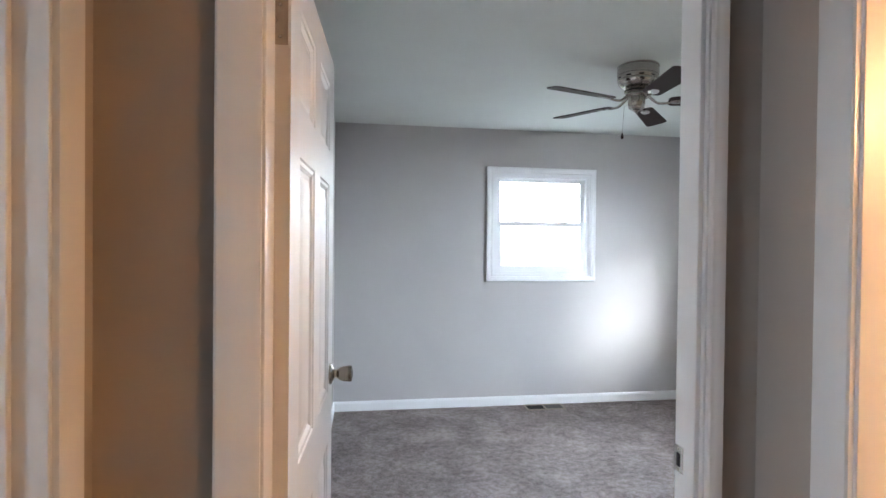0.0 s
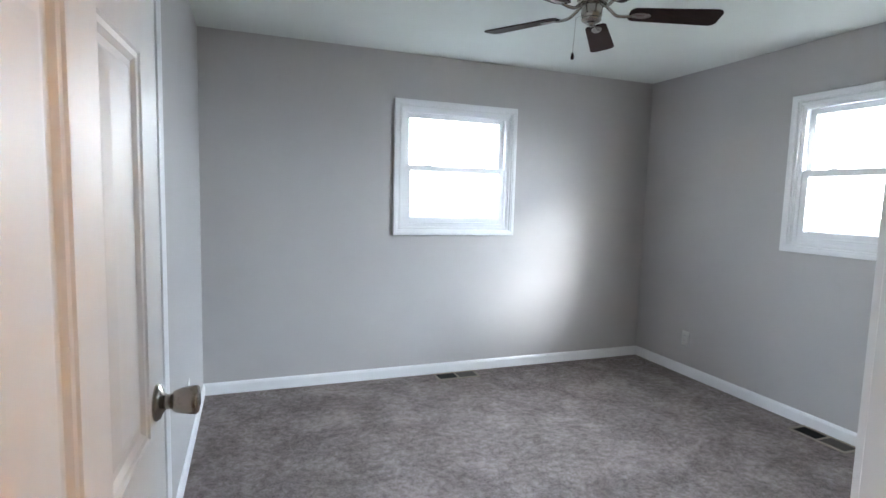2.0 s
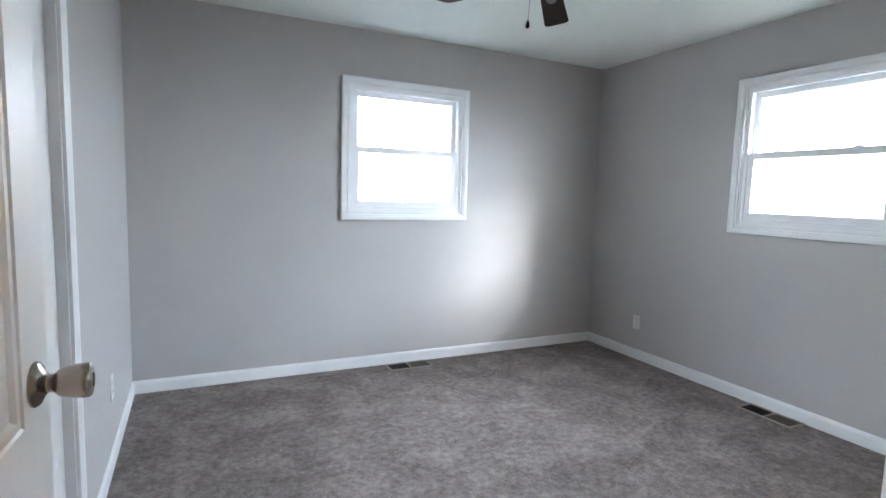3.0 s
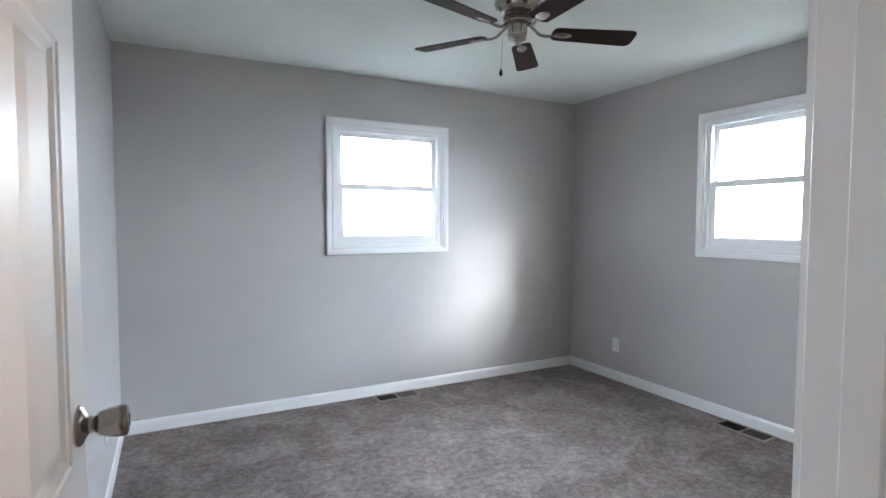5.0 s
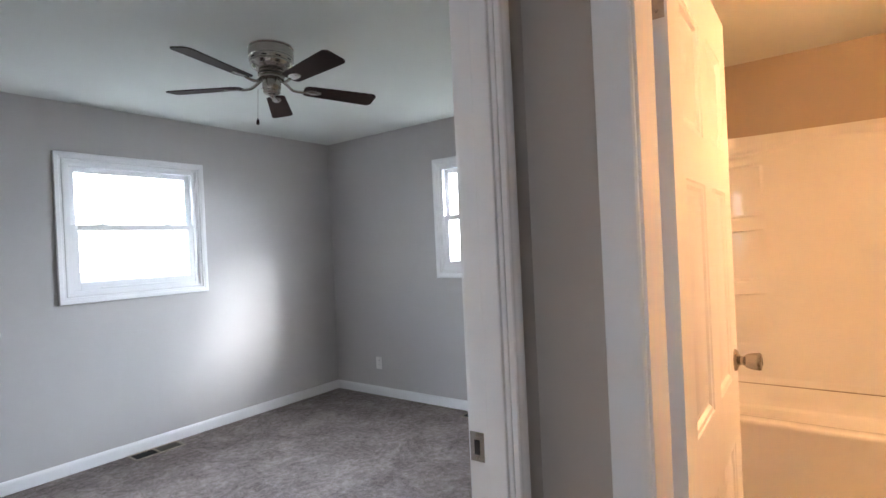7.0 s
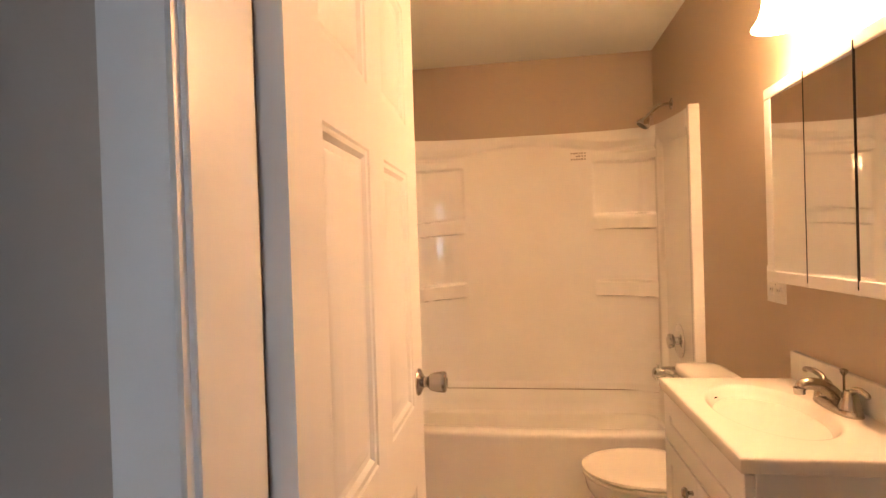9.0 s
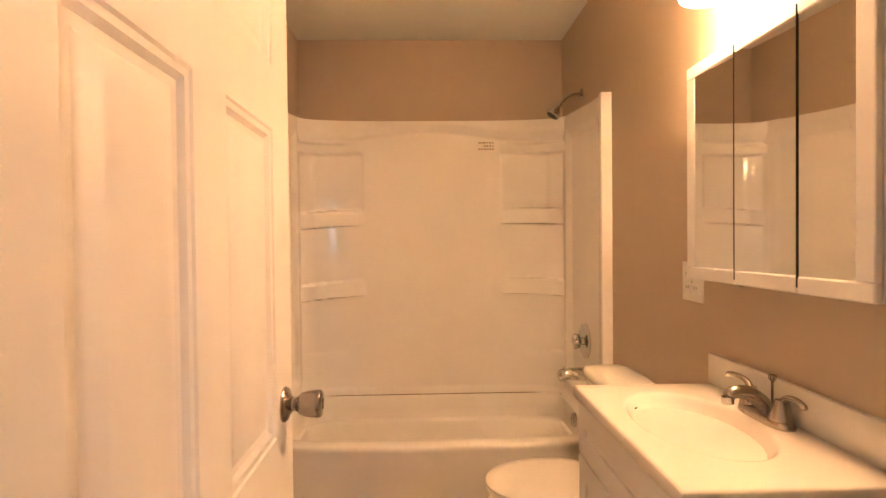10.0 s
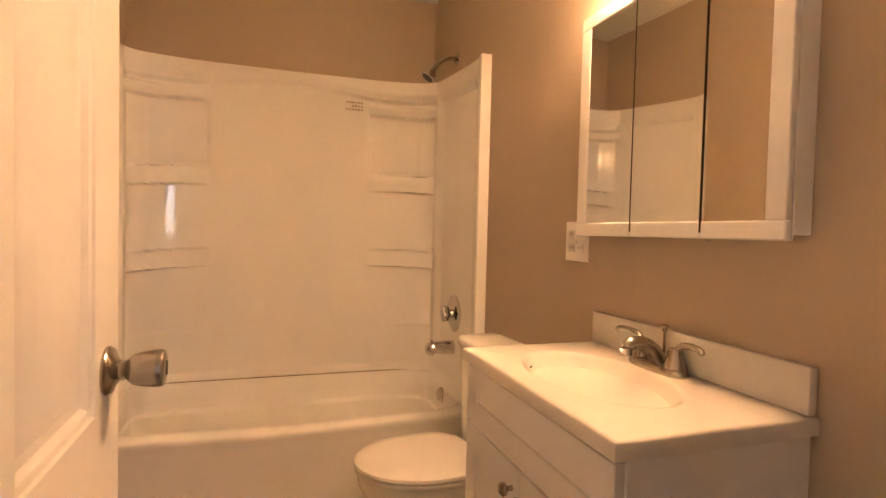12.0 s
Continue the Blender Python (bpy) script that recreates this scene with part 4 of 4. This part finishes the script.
rings += [bowl_ring(1.06, VT), bowl_ring(1.03, VT - 0.0004), bowl_ring(1.0, VT - 0.0025), bowl_ring(0.975, VT - 0.007)]
rings += [bowl_ring(f, VT - 0.007 - 0.098 * (1 - (f / 0.975) ** 2.3)) for f in (0.95, 0.92, 0.88, 0.83, 0.77, 0.70, 0.62, 0.53, 0.42, 0.30, 0.18, 0.08)]
part("slab", loft(rings), MARBLE, top, smooth=40)
part("backsplash", box(VX0 + 0.005, VX1, BR + 0.002, BR + 0.022, VT + 0.0005, VT + 0.082, 0.004, seg=2), MARBLE, top, smooth=40)
part("drain", lathe([(0.0, 0.0), (0.021, 0.0), (0.021, 0.003), (0.014, 0.006), (0.0, 0.006)], 24, pose(bx, by, VT - 0.1055)), NICKEL, top, smooth=40)
part("overflow_hole", box(-0.005, 0.005, -0.001, 0.001, -0.004, 0.004), DARK, top).matrix_world = pose(bx + 0.153, by + 0.0677, VT - 0.0225, 32, 0, -50)

fa = thing("basin_faucet", "brushed nickel two-handle centerset basin faucet", "faucet")
FX, FY = -1.634, BR + 0.054
sec = []
for w, d, z in ((0.082, 0.027, VT + 0.0005), (0.083, 0.028, VT + 0.004), (0.080, 0.026, VT + 0.014), (0.074, 0.021, VT + 0.019), (0.05, 0.015, VT + 0.021)):
    sec.append([(FX + math.copysign(abs(math.cos(a)) ** 0.6, math.cos(a)) * w, FY + math.copysign(abs(math.sin(a)) ** 0.8, math.sin(a)) * d, z) for a in (2 * math.pi * k / 48 for k in range(48))])
part("base", loft(sec), SATIN, fa, smooth=40)
sp = curve_points([(FX, FY - 0.004, VT + 0.012), (FX, FY + 0.008, VT + 0.036), (FX, FY + 0.032, VT + 0.055), (FX, FY + 0.060, VT + 0.061), (FX, FY + 0.077, VT + 0.057), (FX, FY + 0.082, VT + 0.048)], 6)
part("spout", tube(sp, [0.0185 - 0.0065 * (i / (len(sp) - 1)) for i in range(len(sp))], 18), SATIN, fa, smooth=50)
part("aerator", lathe([(0.0, 0.0), (0.0125, 0.0), (0.0125, 0.016), (0.0, 0.016)], 20, pose(FX, FY + 0.083, VT + 0.036, -6)), CHROME, fa, smooth=40)
part("lift_rod", lathe([(0.0, 0.0), (0.0028, 0.0), (0.0028, 0.062), (0.008, 0.070), (0.0085, 0.078), (0.0, 0.081)], 14, pose(FX, FY - 0.016, VT + 0.018)), SATIN, fa, smooth=40)
for s in (-1, 1):
    hb = part("handle", lathe([(0.0, 0.0), (0.024, 0.0), (0.0235, 0.006), (0.018, 0.022), (0.0165, 0.034), (0.012, 0.042), (0.0, 0.045)], 26, pose(FX + s * 0.052, FY, VT + 0.016)), SATIN, fa, smooth=45)
    lv = curve_points([(FX + s * 0.052, FY, VT + 0.052), (FX + s * 0.068, FY - 0.001, VT + 0.064), (FX + s * 0.096, FY + 0.003, VT + 0.070), (FX + s * 0.124, FY + 0.007, VT + 0.068), (FX + s * 0.130, FY + 0.008, VT + 0.062)], 6)
    part("lever", tube(lv, [0.0085 - 0.0025 * (i / (len(lv) - 1)) for i in range(len(lv))], 12), SATIN, hb, smooth=50)


# ---------------- medicine cabinet ----------------
mc = thing("medicine_cabinet", "white-framed medicine cabinet with three mirrored doors", "cabinet")
MX0, MX1, MZ0, MZ1, MF = -1.928, -1.316, 1.176, 1.752, -4.778
part("body", box(MX0 + 0.006, MX1 - 0.006, BR + 0.001, MF - 0.019, MZ0 + 0.010, MZ1 - 0.006, 0.001), CABINET, mc)
cuts = [MX0, -1.748, -1.539, MX1]
for i in range(3):
    a, b = cuts[i] + (0.001 if i else 0), cuts[i + 1] - (0.001 if i < 2 else 0)
    lft = 0.040 if i == 0 else 0.0
    rgt = 0.044 if i == 2 else 0.0
    d = part("door", box(a, b, MF - 0.018, MF - 0.0160, MZ0, MZ1, 0.0005), CABINET, mc)
    part("bottom_rail", box(a, b, MF - 0.0144, MF, MZ0, MZ0 + 0.034, 0.003), CABINET, d, smooth=40)
    part("top_rail", box(a, b, MF - 0.0144, MF, MZ1 - 0.034, MZ1, 0.003), CABINET, d, smooth=40)
    if lft:
        part("stile", box(a, a + lft, MF - 0.0144, MF - 0.0005, MZ0 + 0.034, MZ1 - 0.034, 0.002), CABINET, d, smooth=40)
    if rgt:
        part("stile", box(b - rgt, b, MF - 0.0144, MF - 0.0005, MZ0 + 0.034, MZ1 - 0.034, 0.002), CABINET, d, smooth=40)
    hw = (b - rgt - a - lft) / 2 - 0.0006
    part("mirror", box(-hw, hw, -0.0012, 0.0012, MZ0 + 0.033, MZ1 - 0.033), MIRROR, d, "clear mirror glass").matrix_world = pose(a + lft + 0.0006 + hw, MF - 0.0068, 0, 0, 0, 2.8)
    if i:
        part("mirror_edge", box(a - 0.0018, a - 0.0004, MF - 0.0155, MF + 0.0006, MZ0 + 0.012, MZ1 - 0.012), DARK, d)
        for z in (MZ0 - 0.004, MZ1 + 0.001):
            part("pivot", box(a - 0.016, a + 0.014, MF - 0.016, MF - 0.004, z, z + 0.003), BRASS, d)


# ---------------- vanity light ----------------
vl = thing("vanity_light", "brushed nickel vanity light with two lit frosted bell shades", "wall lamp")
part("backplate", box(-1.74, -1.40, BR + 0.001, BR + 0.024, 2.045, 2.105, 0.006, seg=2), NICKEL, vl, smooth=40)
for x in (-1.470, -1.663):
    arm = curve_points([(x, BR + 0.02, 2.075), (x, BR + 0.065, 2.088), (x, BR + 0.076, 2.078), (x, BR + 0.082, 2.055)], 5)
    part("arm", tube(arm, 0.008, 12), NICKEL, vl, smooth=50)
    part("socket_cup", lathe([(0.0, 2.060), (0.024, 2.060), (0.026, 2.040), (0.0, 2.040)], 24, pose(x, BR + 0.082, 0)), NICKEL, vl, smooth=40)
    part("shade", lathe([(0.027, 2.040), (0.034, 2.030), (0.041, 2.000), (0.046, 1.960), (0.055, 1.932), (0.072, 1.908), (0.069, 1.908), (0.052, 1.934), (0.043, 1.962), (0.038, 2.000), (0.031, 2.028), (0.0, 2.034)], 36, pose(x, BR + 0.082, 0)), SHADE, vl, "lit frosted glass bell shade", 60)

vl.matrix_world = pose(0, 0, -0.022)
